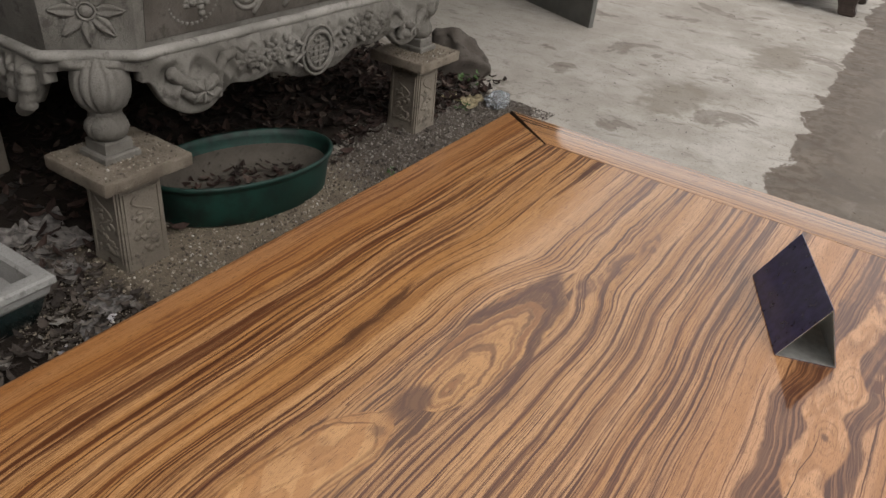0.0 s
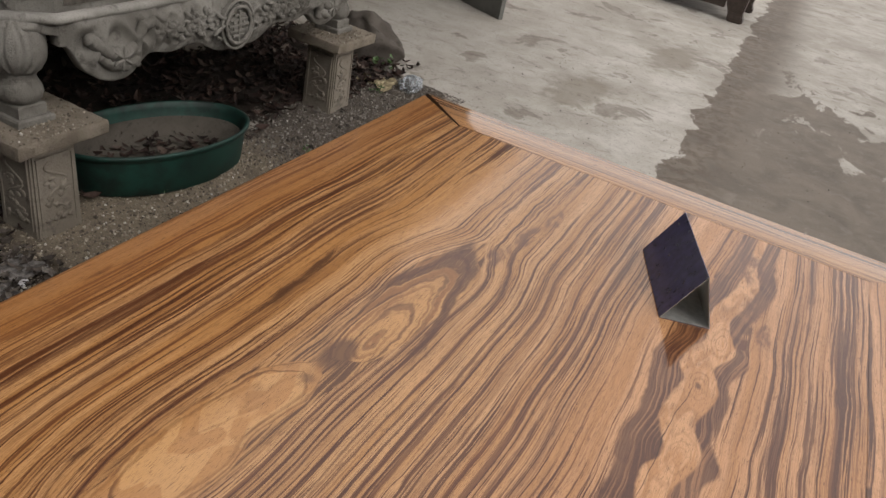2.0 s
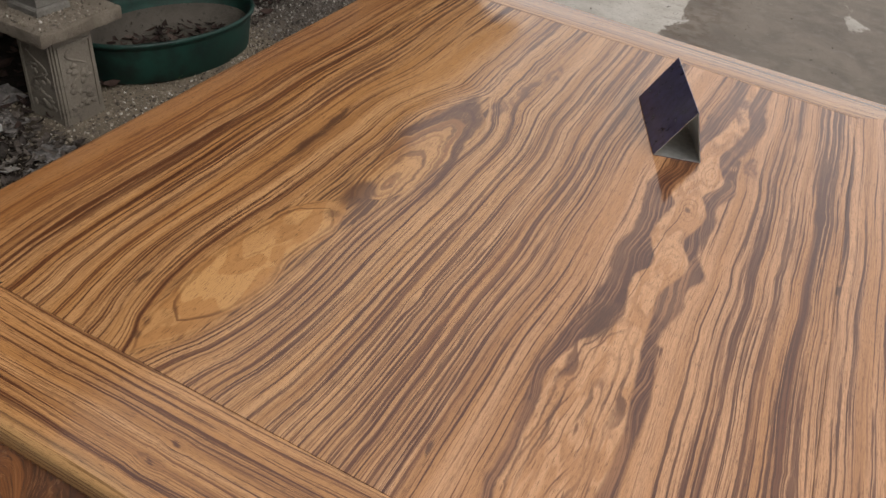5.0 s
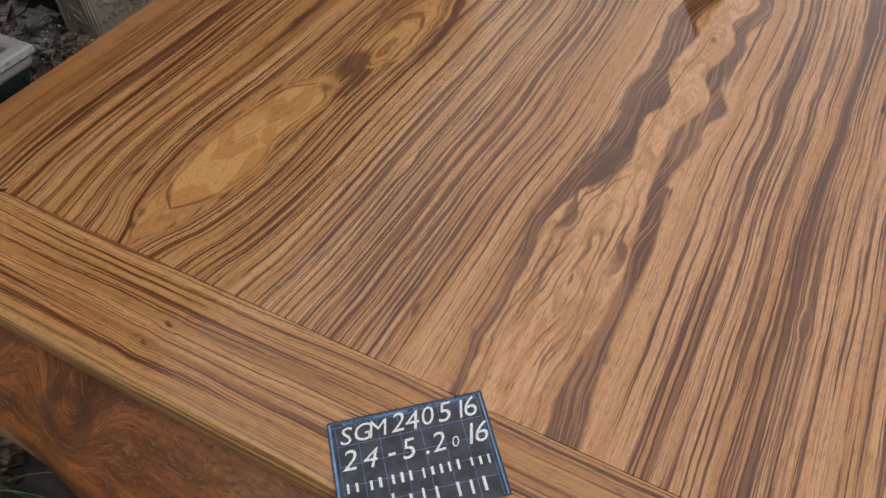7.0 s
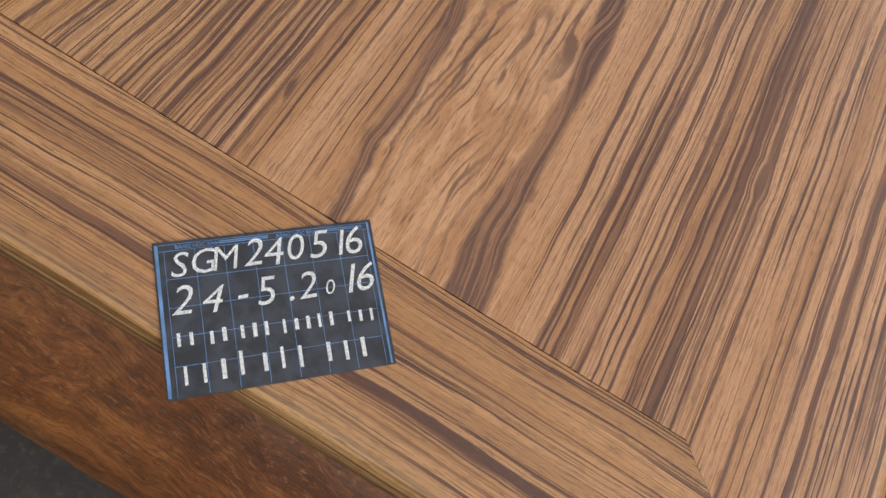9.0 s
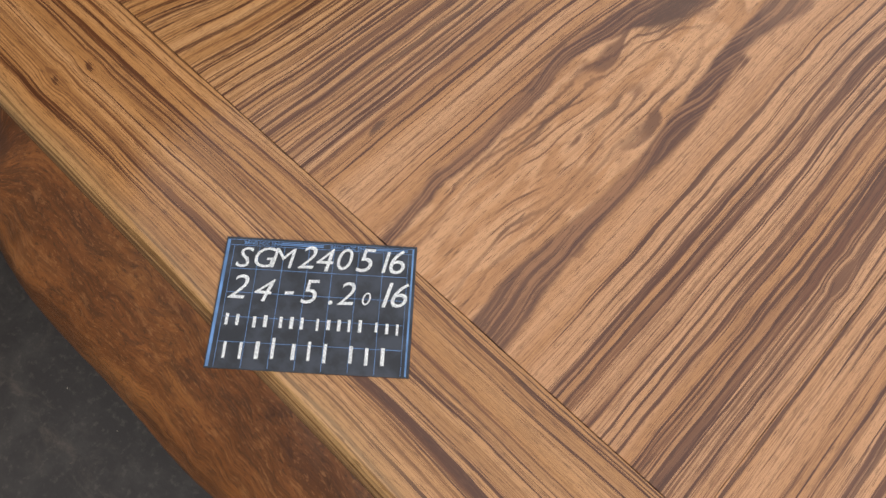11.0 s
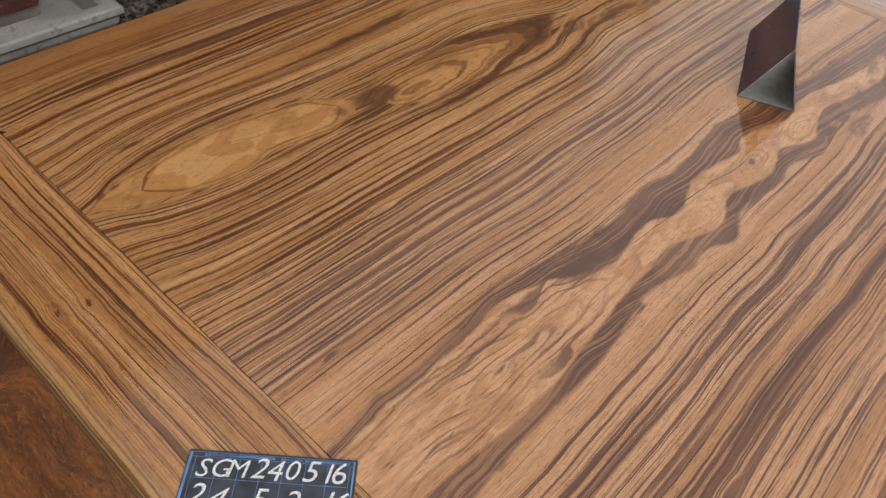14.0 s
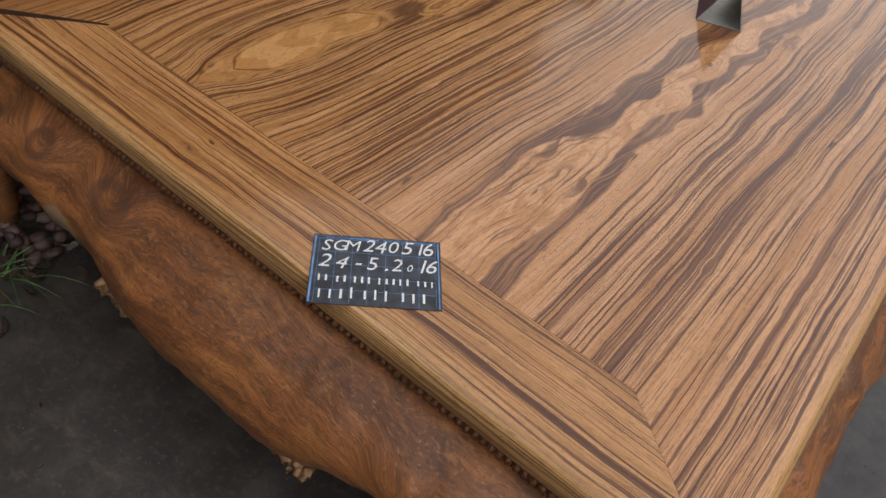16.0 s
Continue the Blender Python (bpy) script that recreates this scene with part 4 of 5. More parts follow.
def apron_side(side):
    """A belly-shaped apron that swells outwards, hangs low in its middle and runs down into the corner legs."""
    along = (OX0, OX1) if side in "nf" else (OY0, OY1)
    half, mid = (along[1] - along[0]) / 2, (along[0] + along[1]) / 2
    nu, nv = 180, 16
    rows = []
    for j in range(nv + 1):
        v = j / nv
        row = []
        for i in range(nu + 1):
            u = -1 + 2 * i / nu
            d = abs(u) * half
            belly = math.exp(-(d / 0.36) ** 4)
            leg = 1 / (1 + math.exp(-(d - (half - 0.17)) / 0.025))
            low = 0.17 - 0.115 * belly - 0.45 * leg + 0.012 * math.sin(d * 40) * (1 - belly) * (1 - leg) + (0.014 * noise.noise((u * 9, 2.5, 1)) + 0.012 * noise.noise((u * 38, 1.5, 7)) + 0.010 * max(0, noise.noise((u * 75, 4.5, 2)))) * (1 - leg)
            if side == "n":
                low -= 0.055 * math.exp(-((u * half + 0.55) / 0.14) ** 2)
            z = 0.350 + (low - 0.350) * v
            swell = (0.185 + 0.055 * belly) * math.sin(math.pi * min(1, 0.62 * v ** 0.85 + 0.02)) ** 1.1 - 0.02
            swell += 0.006 * noise.noise((u * 5, v * 2, ord(side)))
            if side in "fl":
                swell *= 1 - 0.30 * (1 - leg)
            s = mid + u * (half + swell)
            if side == "n":
                row.append((s, OY0 - swell, z))
            elif side == "f":
                row.append((s, OY1 + swell, z))
            elif side == "l":
                row.append((OX0 - swell, s, z))
            else:
                row.append((OX1 + swell, s, z))
        rows.append(row)
    bm = bmesh.new()
    inward = {"n": Vector((0, 0.05, 0)), "f": Vector((0, -0.05, 0)), "l": Vector((0.05, 0, 0)), "r": Vector((-0.05, 0, 0))}[side]

    def back(p):
        q = p + inward
        q.x = min(max(q.x, OX0 - 0.24), OX1 + 0.24)
        return q
    shell(bm, rows, back)
    return part("apron", bm, M_APRON, bed, "reddish burl apron with a swelling belly", smooth=True)


for side in "nflr":
    apron_side(side)

# bead moulding under the nose
bead_me = None
for side, a, b in (("n", OX0, OX1), ("r", OY0, OY1)):
    count = int((b - a) / 0.0205)
    for i in range(count):
        s = a + (i + 0.5) * (b - a) / count
        at = (s, OY0 - 0.006, 0.374) if side == "n" else (OX1 + 0.006, s, 0.374)
        if bead_me is None:
            bm = bmesh.new()
            ball(bm, (0, 0, 0), (0.0105, 0.0105, 0.0115), sub=1)
            first = part("bead", bm, M_APRON, bed, smooth=True)
            bead_me = first.data
            ob = first
        else:
            ob = new("bead", bead_me)
            ob.parent = bed
            ob.matrix_parent_inverse = bed.matrix_basis.inverted()
        ob.location = at
for lo, hi in (((OX0, OY0 - 0.002, 0.352), (OX1, OY0 + 0.03, 0.416)), ((OX1 - 0.03, OY0 + 0.04, 0.352), (OX1 + 0.002, OY1 - 0.04, 0.416)),
               ((OX0 - 0.002, OY0 + 0.04, 0.352), (OX0 + 0.03, OY1 - 0.04, 0.416)), ((OX0, OY1 - 0.03, 0.352), (OX1, OY1 + 0.002, 0.416))):
    bm = bmesh.new()
    box(bm, lo, hi, 0.003)
    part("frieze", bm, M_APRON, bed)

# raw carved root clusters at the lower edge of the belly
rnd = random.Random(4)
for cx in (0.53, 1.19):
    bm = bmesh.new()
    spine = [(cx + (k / 40 - 0.5) * 0.13, -0.405 + rnd.uniform(-0.010, 0.010), 0.100 + 0.018 * math.sin(k * 0.7) + rnd.uniform(-0.010, 0.010)) for k in range(41)]
    tube(bm, spine, [rnd.uniform(0.006, 0.017) * (0.4 if k in (0, 40) else 1) for k in range(41)], 9)
    for v in bm.verts:
        v.co += 0.006 * noise.noise_vector(v.co * 70)
    part("carved_root", bm, M_LUMP, bed, "pale knobbly carved root", smooth=True)


# ---- the slate with chalk writing ----
B0, BU, BV = Vector((0.996, -0.153, Z + 0.001)), Vector((0.752, 0.659, 0)), Vector((0.659, -0.752, 0))
BW, BH = 0.275, 0.196
slate = thing("school_slate", B0, "small black school slate with white chalk writing on the end rail", "slate")
BM = Matrix(((BU.x, -BV.x, 0, B0.x), (BU.y, -BV.y, 0, B0.y), (0, 0, 1, B0.z), (0, 0, 0, 1)))
bm = bmesh.new()
box(bm, (0, -BH, 0), (BW, 0, 0.003), 0.001, BM)
board = part("board", bm, M_SLATE, slate)


def strip(bm, x0, y0, x1, y1, z=0.0033, thick=0.0006):
    box(bm, (x0, -y1, z - thick), (x1, -y0, z), 0, BM)


for x0, y0, x1, y1 in ((0.003, 0.004, BW - 0.006, 0.0045), (0.003, 0.0125, BW - 0.006, 0.013), (0.002, 0.004, 0.006, BH - 0.002),
                       (0.0125, 0.012, 0.013, BH - 0.002), (BW - 0.012, 0.012, BW - 0.0115, BH - 0.002), (BW - 0.0065, 0.004, BW - 0.004, BH - 0.002), (0.080, 0.0062, 0.140, 0.0075), (0.080, 0.0085, 0.140, 0.0098), (0.215, 0.0062, 0.262, 0.0075), (0.215, 0.0085, 0.262, 0.0098)):
    bm = bmesh.new()
    strip(bm, x0, y0, x1, y1)
    part("border_line", bm, M_PRINT, board, "printed blue line")
for i in range(1, 7):
    bm = bmesh.new()
    x = 0.013 + i * (BW - 0.025) / 7
    strip(bm, x, 0.013, x + 0.0006, BH - 0.002)
    part("grid_line", bm, M_PRINT, board)
for j in range(1, 5):
    bm = bmesh.new()
    y = 0.013 + j * (BH - 0.015) / 5
    strip(bm, 0.013, y, BW - 0.012, y + 0.0006)
    part("grid_line", bm, M_PRINT, board)


def lettering(name, text, x, y, size, material, parent, bold=0.0, turn=0.0, wide=1.0, slant=0.0):
    """Writing with the built-in font, laid on the slate as a thin mesh."""
    cu = bpy.data.curves.new(name, "FONT")
    cu.body, cu.size, cu.extrude, cu.offset, cu.resolution_u = text, size, 0.0003, bold, 3
    cu.space_character, cu.shear = wide, slant
    tmp = bpy.data.objects.new(name, cu)
    scene.collection.objects.link(tmp)
    bpy.context.view_layer.update()
    me = bpy.data.meshes.new_from_object(tmp.evaluated_get(bpy.context.evaluated_depsgraph_get()))
    bpy.data.objects.remove(tmp)
    me.transform(BM @ Matrix.Translation((x, -y, 0.0036)) @ pose(0, 0, 0, 0, 0, turn))
    me.materials.clear()
    me.materials.append(material)
    ob = new(name, me)
    ob.parent = parent
    return ob


def chalk_row(marks, y0, size, seed, nought=1.0):
    """Hand-written row: each character stands by itself, a little uneven."""
    r = random.Random(seed)
    for ch, x in marks:
        k = nought if ch == "0" else 0.86 if ch in "SGM" else 1.0
        lettering("chalk_mark", ch, x, y0 + r.uniform(-0.002, 0.002), size * k * r.uniform(0.95, 1.05), M_CHALK, board, -0.00025, r.uniform(-4, 4), 1.0, r.uniform(0.16, 0.30))


chalk_row((("S", 0.016), ("G", 0.039), ("M", 0.065), ("2", 0.104), ("4", 0.129), ("0", 0.157), ("5", 0.186), ("1", 0.216), ("6", 0.232)), 0.045, 0.052, 2)
chalk_row((("2", 0.013), ("4", 0.047), ("-", 0.090), ("5", 0.114), (".", 0.152), ("2", 0.166), ("0", 0.200), ("1", 0.219), ("6", 0.237)), 0.096, 0.053, 3, 0.55)


def chalk_bars(y0, h, w, xs, seed):
    """Upright strokes that stand for writing left out, one for each character."""
    r = random.Random(seed)
    for x0 in xs:
        bm = bmesh.new()
        d, k = r.uniform(-0.0015, 0.0015), h * r.uniform(0.80, 1.10)
        strip(bm, x0, y0 + d - k, x0 + w * r.uniform(0.8, 1.2), y0 + d, 0.0036)
        part("chalk_bar", bm, M_CHALK, board, "chalk stroke bar")


for word, count in ((0.018, 2), (0.056, 2), (0.092, 3), (0.143, 5), (0.224, 3)):
    chalk_bars(0.1350, 0.0165, 0.0042, [word + 0.0145 * i for i in range(count)], int(word * 1000))
for word, count in ((0.022, 4), (0.114, 3), (0.192, 3)):
    chalk_bars(0.1800, 0.0270, 0.0046, [word + 0.0215 * i for i in range(count)], int(word * 1000))
lettering("printed_heading", "BẢNG HỌC SINH", 0.026, 0.0110, 0.0070, M_PRINT, board)
lettering("printed_heading", "BẢNG HỌC SINH", 0.150, 0.0110, 0.0070, M_PRINT, board)


# ---- the folded blue sheet standing on the bed ----
stand = thing("folded_sheet_stand", (1.10, 1.75, Z), "dark blue folded metal sheet, bare steel inside, on the bed", "display stand")
C_BL, C_BR = Vector((1.108, 1.545, Z + 0.0025)), Vector((1.255, 1.598, Z + 0.0025))
RUN = Vector((-0.150, 0.375, 0))
UP = Vector((0.085, 0.030, 0.175))


def plate(name, a, b, c, d, t, material, label):
    n = (b - a).cross(d - a).normalized() * t
    bm = bmesh.new()
    rings(bm, [[a, b, c, d], [a + n, b + n, c + n, d + n]])
    return part(name, bm, material, stand, label)


top0 = C_BL + UP
for nm, a, b in (("sloping_panel", C_BL, top0), ("upright_panel", top0, C_BR), ("base_panel", C_BR, C_BL)):
    plate(nm, a, b, b + RUN, a + RUN, -0.0016, M_STEEL, "bare steel inner face")
    plate("blue_film", a, b, b + RUN, a + RUN, 0.0012, M_BLUE, "dark blue outer face")


for ob in (bed, slate, stand):
    ob.matrix_basis = BED_SPOT @ ob.matrix_basis

# ---- cement plinths ----
def plinth(y, dx=0.0):
    p = thing("plinth", (-1.15 + dx, y, 0.0), "weathered square cement post with a slab on top", "plinth", "plinths under the planter")
    bm = bmesh.new()
    q = 0.097
    loops = []
    for z, k in ((-0.02, 1.05), (0.05, 1.02), (0.2, 1.0), (0.405, 0.97)):
        loops.append([(-1.15 + dx + sx * q * k, y + sy * q * k, z) for sx, sy in ((-1, -1), (1, -1), (1, 1), (-1, 1))])
    rings(bm, loops)
    bmesh.ops.bevel(bm, geom=bm.edges[:], offset=0.008, segments=2, affect="EDGES")
    post = part("post", bm, M_POST, p)
    for face in (0, 1) if dx > -0.5 else ():
        r = random.Random(int(y * 10) + face)
        bm = bmesh.new()
        vine = [(0.045 * math.sin(k * 0.55), 0.075 + 0.0115 * k) for k in range(23)]
        tube(bm, [(-1.15 + dx + a, y - q * 0.99, h) if face else (-1.15 + dx + q * 0.99, y + a, h) for a, h in vine], 0.0055, 6)
        part("vine_relief", bm, M_POST, post, "worn vine relief", smooth=True)
        for k in range(16):
            h = 0.10 + 0.014 * k if k < 12 else 0.085
            a = 0.042 * math.sin(k * 1.1) if k < 12 else -0.05 + 0.033 * (k - 12)
            at = (-1.15 + dx + a, y - q, h) if face else (-1.15 + dx + q, y + a, h)
            w, t = r.uniform(0.012, 0.022), 0.0060
            bm = bmesh.new()
            ball(bm, at, (w, t, r.uniform(0.008, 0.017)) if face else (t, w, r.uniform(0.008, 0.017)), sub=2, rough=0.7)
            part("leaf_relief", bm, M_POST, post, "worn leaf relief", smooth=True)
        bm = bmesh.new()
        for a, b in (((-0.078, 0.05), (-0.070, 0.35)), ((0.070, 0.05), (0.078, 0.35)), ((-0.069, 0.342), (0.069, 0.35))):
            if face:
                box(bm, (-1.15 + dx + a[0], y - q - 0.005, a[1]), (-1.15 + dx + b[0], y - q + 0.01, b[1]))
            else:
                box(bm, (-1.15 + dx + q - 0.01, y + a[0], a[1]), (-1.15 + dx + q + 0.005, y + b[0], b[1]))
        part("relief_border", bm, M_POST, post)
    bm = bmesh.new()
    box(bm, (-1.15 + dx - 0.172, y - 0.190, 0.405), (-1.15 + dx + 0.172, y + 0.190, 0.460), 0.012)
    bmesh.ops.subdivide_edges(bm, edges=[e for e in bm.edges if e.calc_length() > 0.1], cuts=24, use_grid_fill=True)
    for v in bm.verts:
        v.co += 0.002 * noise.noise_vector(v.co * 9) + 0.0032 * noise.noise_vector(v.co * 45)
    part("slab", bm, M_SLAB, p)
    return p


for y in (1.16, 3.05):
    plinth(y)
    plinth(y, -1.10)

# ---- the cast stone planter ----
PC = (-1.70, 2.105)
planter = thing("stone_planter", (*PC, 0.425), "large ornate grey cast-stone planter with carved reliefs, standing on cement plinths", "planter")
HX, HY, CX, CY = 0.65, 1.12, 0.190, 0.235


def octagon(off, z):
    hx, hy = HX + off, HY + off
    k = 0.41 * off
    return [(PC[0] + a, PC[1] + b, z) for a, b in ((hx, -hy + CY + k), (hx, hy - CY - k), (hx - CX - k, hy), (-hx + CX + k, hy), (-hx, hy - CY - k), (-hx, -hy + CY + k), (-hx + CX + k, -hy), (hx - CX - k, -hy))]


bm = bmesh.new()
rings(bm, [octagon(-0.06, 0.745), octagon(-0.035, 0.80), octagon(-0.02, 1.02), octagon(0.02, 1.18), octagon(0.05, 1.22), octagon(0.05, 1.27), octagon(-0.03, 1.27), octagon(-0.05, 1.15)])
part("basin", bm, M_STONE, planter)
bm = bmesh.new()
pts = []
oc = octagon(0.005, 0.802)
for i in range(8):
    a, b = Vector(oc[i]), Vector(oc[(i + 1) % 8])
    n = 14 if (b - a).length > 0.6 else 7
    for k in range(n):
        p = a.lerp(b, k / n)
        p.z += 0.006 * noise.noise(p * 6)
        pts.append(p)
tube(bm, pts, 0.020, 10, True)
part("moulding", bm, M_WORN, planter, "pale worn rounded moulding", smooth=True)


def hanging(a, b, name):
    """The scalloped skirt under the moulding, from a to b."""
    a, b = Vector(a), Vector(b)
    length = (b - a).length
    out = Vector((b.y - a.y, a.x - b.x, 0)).normalized()
    n = max(10, int(length / 0.007))
    rows = []
    for j in range(25):
        v = j / 24
        row = []
        for i in range(n + 1):
            u = i / n
            d = abs(u - 0.5) * length
            end = 1 / (1 + math.exp(-(d - length / 2 + 0.055) / 0.010))
            if length > 1:
                low = 0.612 - 0.070 * math.exp(-(d / 0.20) ** 2) - 0.06 * math.exp(-((d - 0.67) / 0.13) ** 4) + 0.010 * math.cos(d * 24)
            elif length > 0.5:
                low = 0.60 + 0.02 * math.cos(d * 20)
            else:
                low = 0.762 - 0.008 * math.cos(d * 14)
            low += ((0.705 if length > 0.5 else 0.745) - low) * end
            z = 0.80 + (low - 0.80) * v
            bulge = 0.035 * math.sin(math.pi * (0.1 + 0.8 * v)) + 0.01 * v
            carve = 0.030 * (1 - 2.2 * abs(noise.noise((u * length * 17, z * 17, 4)))) - 0.012 + 0.009 * noise.noise((u * length * 52, z * 52, 6))
            bulge += (carve if d < 0.5 else 0.045 * (0.55 - 2.4 * abs(noise.noise((u * length * 9, z * 9, 8))))) * (0 if length < 0.5 else 1) * math.sin(math.pi * v)
            bulge *= 1 - min(1, 1.08 * end)
            row.append(a.lerp(b, u) + out * bulge + Vector((0, 0, z - 0.8)))
        rows.append(row)
    bm = bmesh.new()
    shell(bm, rows, lambda p: p - out * 0.045)
    return part(name, bm, M_STONE, planter, smooth=True)


oc = octagon(0.0, 0.80)
for i in range(8):
    hanging(oc[i], oc[(i + 1) % 8], "skirt")


def planter_leg(x, y):
    bm = bmesh.new()
    sx, sy = (1 if x > PC[0] else -1), (1 if y > PC[1] else -1)
    face = math.atan2(sy * 0.66, sx * 0.75)
    prof = [(0.046, 0.0), (0.056, 0.008), (0.070, 0.035), (0.076, 0.070), (0.072, 0.105), (0.061, 0.140), (0.056, 0.165), (0.060, 0.182), (0.078, 0.197), (0.093, 0.225), (0.099, 0.262), (0.098, 0.30), (0.090, 0.335), (0.074, 0.365), (0.05, 0.385)]
    loops = []
    for i in range(len(prof) * 3 - 2):
        (r0, z0), (r1, z1) = prof[i // 3], prof[min(i // 3 + 1, len(prof) - 1)]
        rr, zz = r0 + (r1 - r0) * (i % 3) / 3, z0 + (z1 - z0) * (i % 3) / 3
        open_ = math.sqrt(max(0.0, 1 - ((zz - 0.282) / 0.105) ** 2)) if zz > 0.178 else 0.0
        drop = math.sqrt(max(0.0, 1 - ((zz - 0.085) / 0.085) ** 2)) if zz < 0.17 else 0.0
        loop = []
        for k in range(96):
            t = 2 * math.pi * k / 96
            a = abs((t - face + math.pi) % (2 * math.pi) - math.pi)
            groove = sum(math.exp(-((a - c * open_) / 0.06) ** 2) for c in (0.30, 0.72, 1.5)) * min(1, open_ * 3)
            groove += 0.6 * sum(math.exp(-((a - c * drop) / 0.09) ** 2) for c in (0.75, 1.9)) * min(1, drop * 2)
            q = rr * (1 - 0.115 * groove + 0.02 * noise.noise((math.cos(t) * 3, math.sin(t) * 3, zz * 30)))
            loop.append((x + q * math.cos(t), y + q * math.sin(t), 0.424 + (zz if zz > 0.165 else 0.070 + zz * 0.095 / 0.165)))
        loops.append(loop)
    rings(bm, loops)
    part("leg", bm, M_STONE, planter, "bulbous carved leg", smooth=True)
    bm = bmesh.new()
    for half, low, high in ((0.074, 0.424, 0.452), (0.056, 0.450, 0.496)):
        rings(bm, [[(x + (half - cut) * a, y + (half - cut) * b, zz) for a, b in ((-1, -1), (1, -1), (1, 1), (-1, 1))]
                   for cut, zz in ((0.003, low), (0.0, low + 0.004), (0.0, high - 0.006), (0.006, high))])
    part("foot_block", bm, M_STONE, planter, "stepped square stone foot")


for x in (PC[0] + HX - 0.112, PC[0] - HX + 0.112):
    for y in (PC[1] - HY + 0.150, PC[1] + HY - 0.150):
        planter_leg(x, y)


def bamboo(pts, r, nm="bamboo_relief"):
    """One bent cane with swollen joints and rounded ends."""
    pts = [Vector(p) for p in pts]
    way, wide = [], []
    for a, b in zip(pts, pts[1:]):
        for t, k in ((0.0, 1.12), (0.10, 0.90), (0.35, 0.98), (0.65, 0.98), (0.90, 0.90)):
            way.append(a.lerp(b, t))
            wide.append(r * k)
    way.append(pts[-1])
    wide.append(r * 0.9)
    a, b = (pts[0] - pts[1]).normalized(), (pts[-1] - pts[-2]).normalized()
    way = [pts[0] + a * r * 0.7, pts[0] + a * r * 0.45] + way + [pts[-1] + b * r * 0.45, pts[-1] + b * r * 0.7]
    wide = [r * 0.25, r * 0.75] + wide + [r * 0.75, r * 0.25]
    bm = bmesh.new()
    tube(bm, way, wide, 12)
    part(nm, bm, M_STONE, planter, smooth=True)


FX = PC[0] + HX + 0.030
for s in (-1, 1):
    yy = lambda d: PC[1] + s * d
    BX = FX + 0.004
    bamboo([(BX - 0.006, yy(0.785), 0.722), (BX + 0.006, yy(0.750), 0.690), (BX + 0.012, yy(0.705), 0.660), (BX + 0.012, yy(0.655), 0.650), (BX + 0.010, yy(0.610), 0.668)], 0.026)
    bamboo([(BX - 0.004, yy(0.745), 0.655), (BX + 0.006, yy(0.700), 0.618), (BX + 0.008, yy(0.645), 0.606), (BX + 0.006, yy(0.595), 0.622)], 0.024)
    bamboo([(BX, yy(0.590), 0.600), (BX + 0.006, yy(0.588), 0.650), (BX + 0.006, yy(0.580), 0.700), (BX + 0.004, yy(0.548), 0.738), (BX + 0.004, yy(0.505), 0.745), (BX, yy(0.472), 0.718), (BX - 0.004, yy(0.462), 0.680)], 0.021)
    for k in range(6):
        t = math.pi / 3 * k + 0.4
        bm = bmesh.new()
        ball(bm, (BX + 0.034, yy(0.672) + 0.026 * math.cos(t), 0.642 + 0.026 * math.sin(t)), (0.007, 0.024, 0.0065), Matrix.Rotation(t, 3, "X"), 2)
        part("leaf_relief", bm, M_STONE, planter, smooth=True)
    r = random.Random(11 + s)
    for d0, z0, n in ((0.41, 0.70, 24), (0.31, 0.72, 22), (0.21, 0.725, 20), (0.36, 0.675, 14), (0.26, 0.68, 14), (0.165, 0.68, 12)):
        bm = bmesh.new()
        for k in range(n):
            t = 2 * math.pi * k / 6
            rad = 0.018 if k < 6 else r.uniform(0.015, 0.036)
            ball(bm, (FX + r.uniform(0.002, 0.020), yy(d0 + rad * math.cos(t) + r.uniform(-0.008, 0.008)), z0 + rad * math.sin(t)), (0.017, r.uniform(0.010, 0.020), r.uniform(0.009, 0.016)), sub=1, rough=0.5)
        ball(bm, (FX + 0.012, yy(d0), z0), (0.012, 0.010, 0.010), sub=1)
        part("flower_relief", bm, M_STONE, planter, smooth=True)

for sx in (-1, 1):
    for sy in (-1, 1):
        bx, by = PC[0] + sx * (HX - CX - 0.045), PC[1] + sy * (HY + 0.03)
        bamboo([(bx, by, 0.745), (bx, by + sy * 0.008, 0.69), (bx - sx * 0.012, by + sy * 0.010, 0.63), (bx - sx * 0.05, by + sy * 0.008, 0.60)], 0.030)
        bamboo([(bx - sx * 0.075, by, 0.735), (bx - sx * 0.08, by + sy * 0.006, 0.68), (bx - sx * 0.10, by + sy * 0.006, 0.63)], 0.024)

# round longevity medallion
MY, MX = PC[1] - 0.050, FX + 0.024
bm = bmesh.new()
for rad, thick in ((0.080, 0.009), (0.104, 0.007)):
    tube(bm, [(MX + 0.016 - (0.006 if rad > 0.1 else 0), MY + rad * math.cos(t) * 0.95, 0.668 + rad * math.sin(t)) for t in [2 * math.pi * k / 28 for k in range(28)]], thick, 6, True)
part("medallion_ring", bm, M_STONE, planter, smooth=True)
bm = bmesh.new()
ball(bm, (MX - 0.012, MY, 0.668), (0.026, 0.098, 0.100), sub=3)
part("medallion_disc", bm, M_STONE, planter, smooth=True)
bm = bmesh.new()
for z, w in ((0.045, 0.03), (0.024, 0.055), (0.0, 0.062), (-0.024, 0.055), (-0.045, 0.035)):
    box(bm, (MX - 0.02, MY - w, 0.668 + z - 0.005), (MX + 0.020, MY + w, 0.668 + z + 0.005), 0.002)
box(bm, (MX - 0.02, MY - 0.005, 0.60), (MX + 0.022, MY + 0.005, 0.73), 0.002)
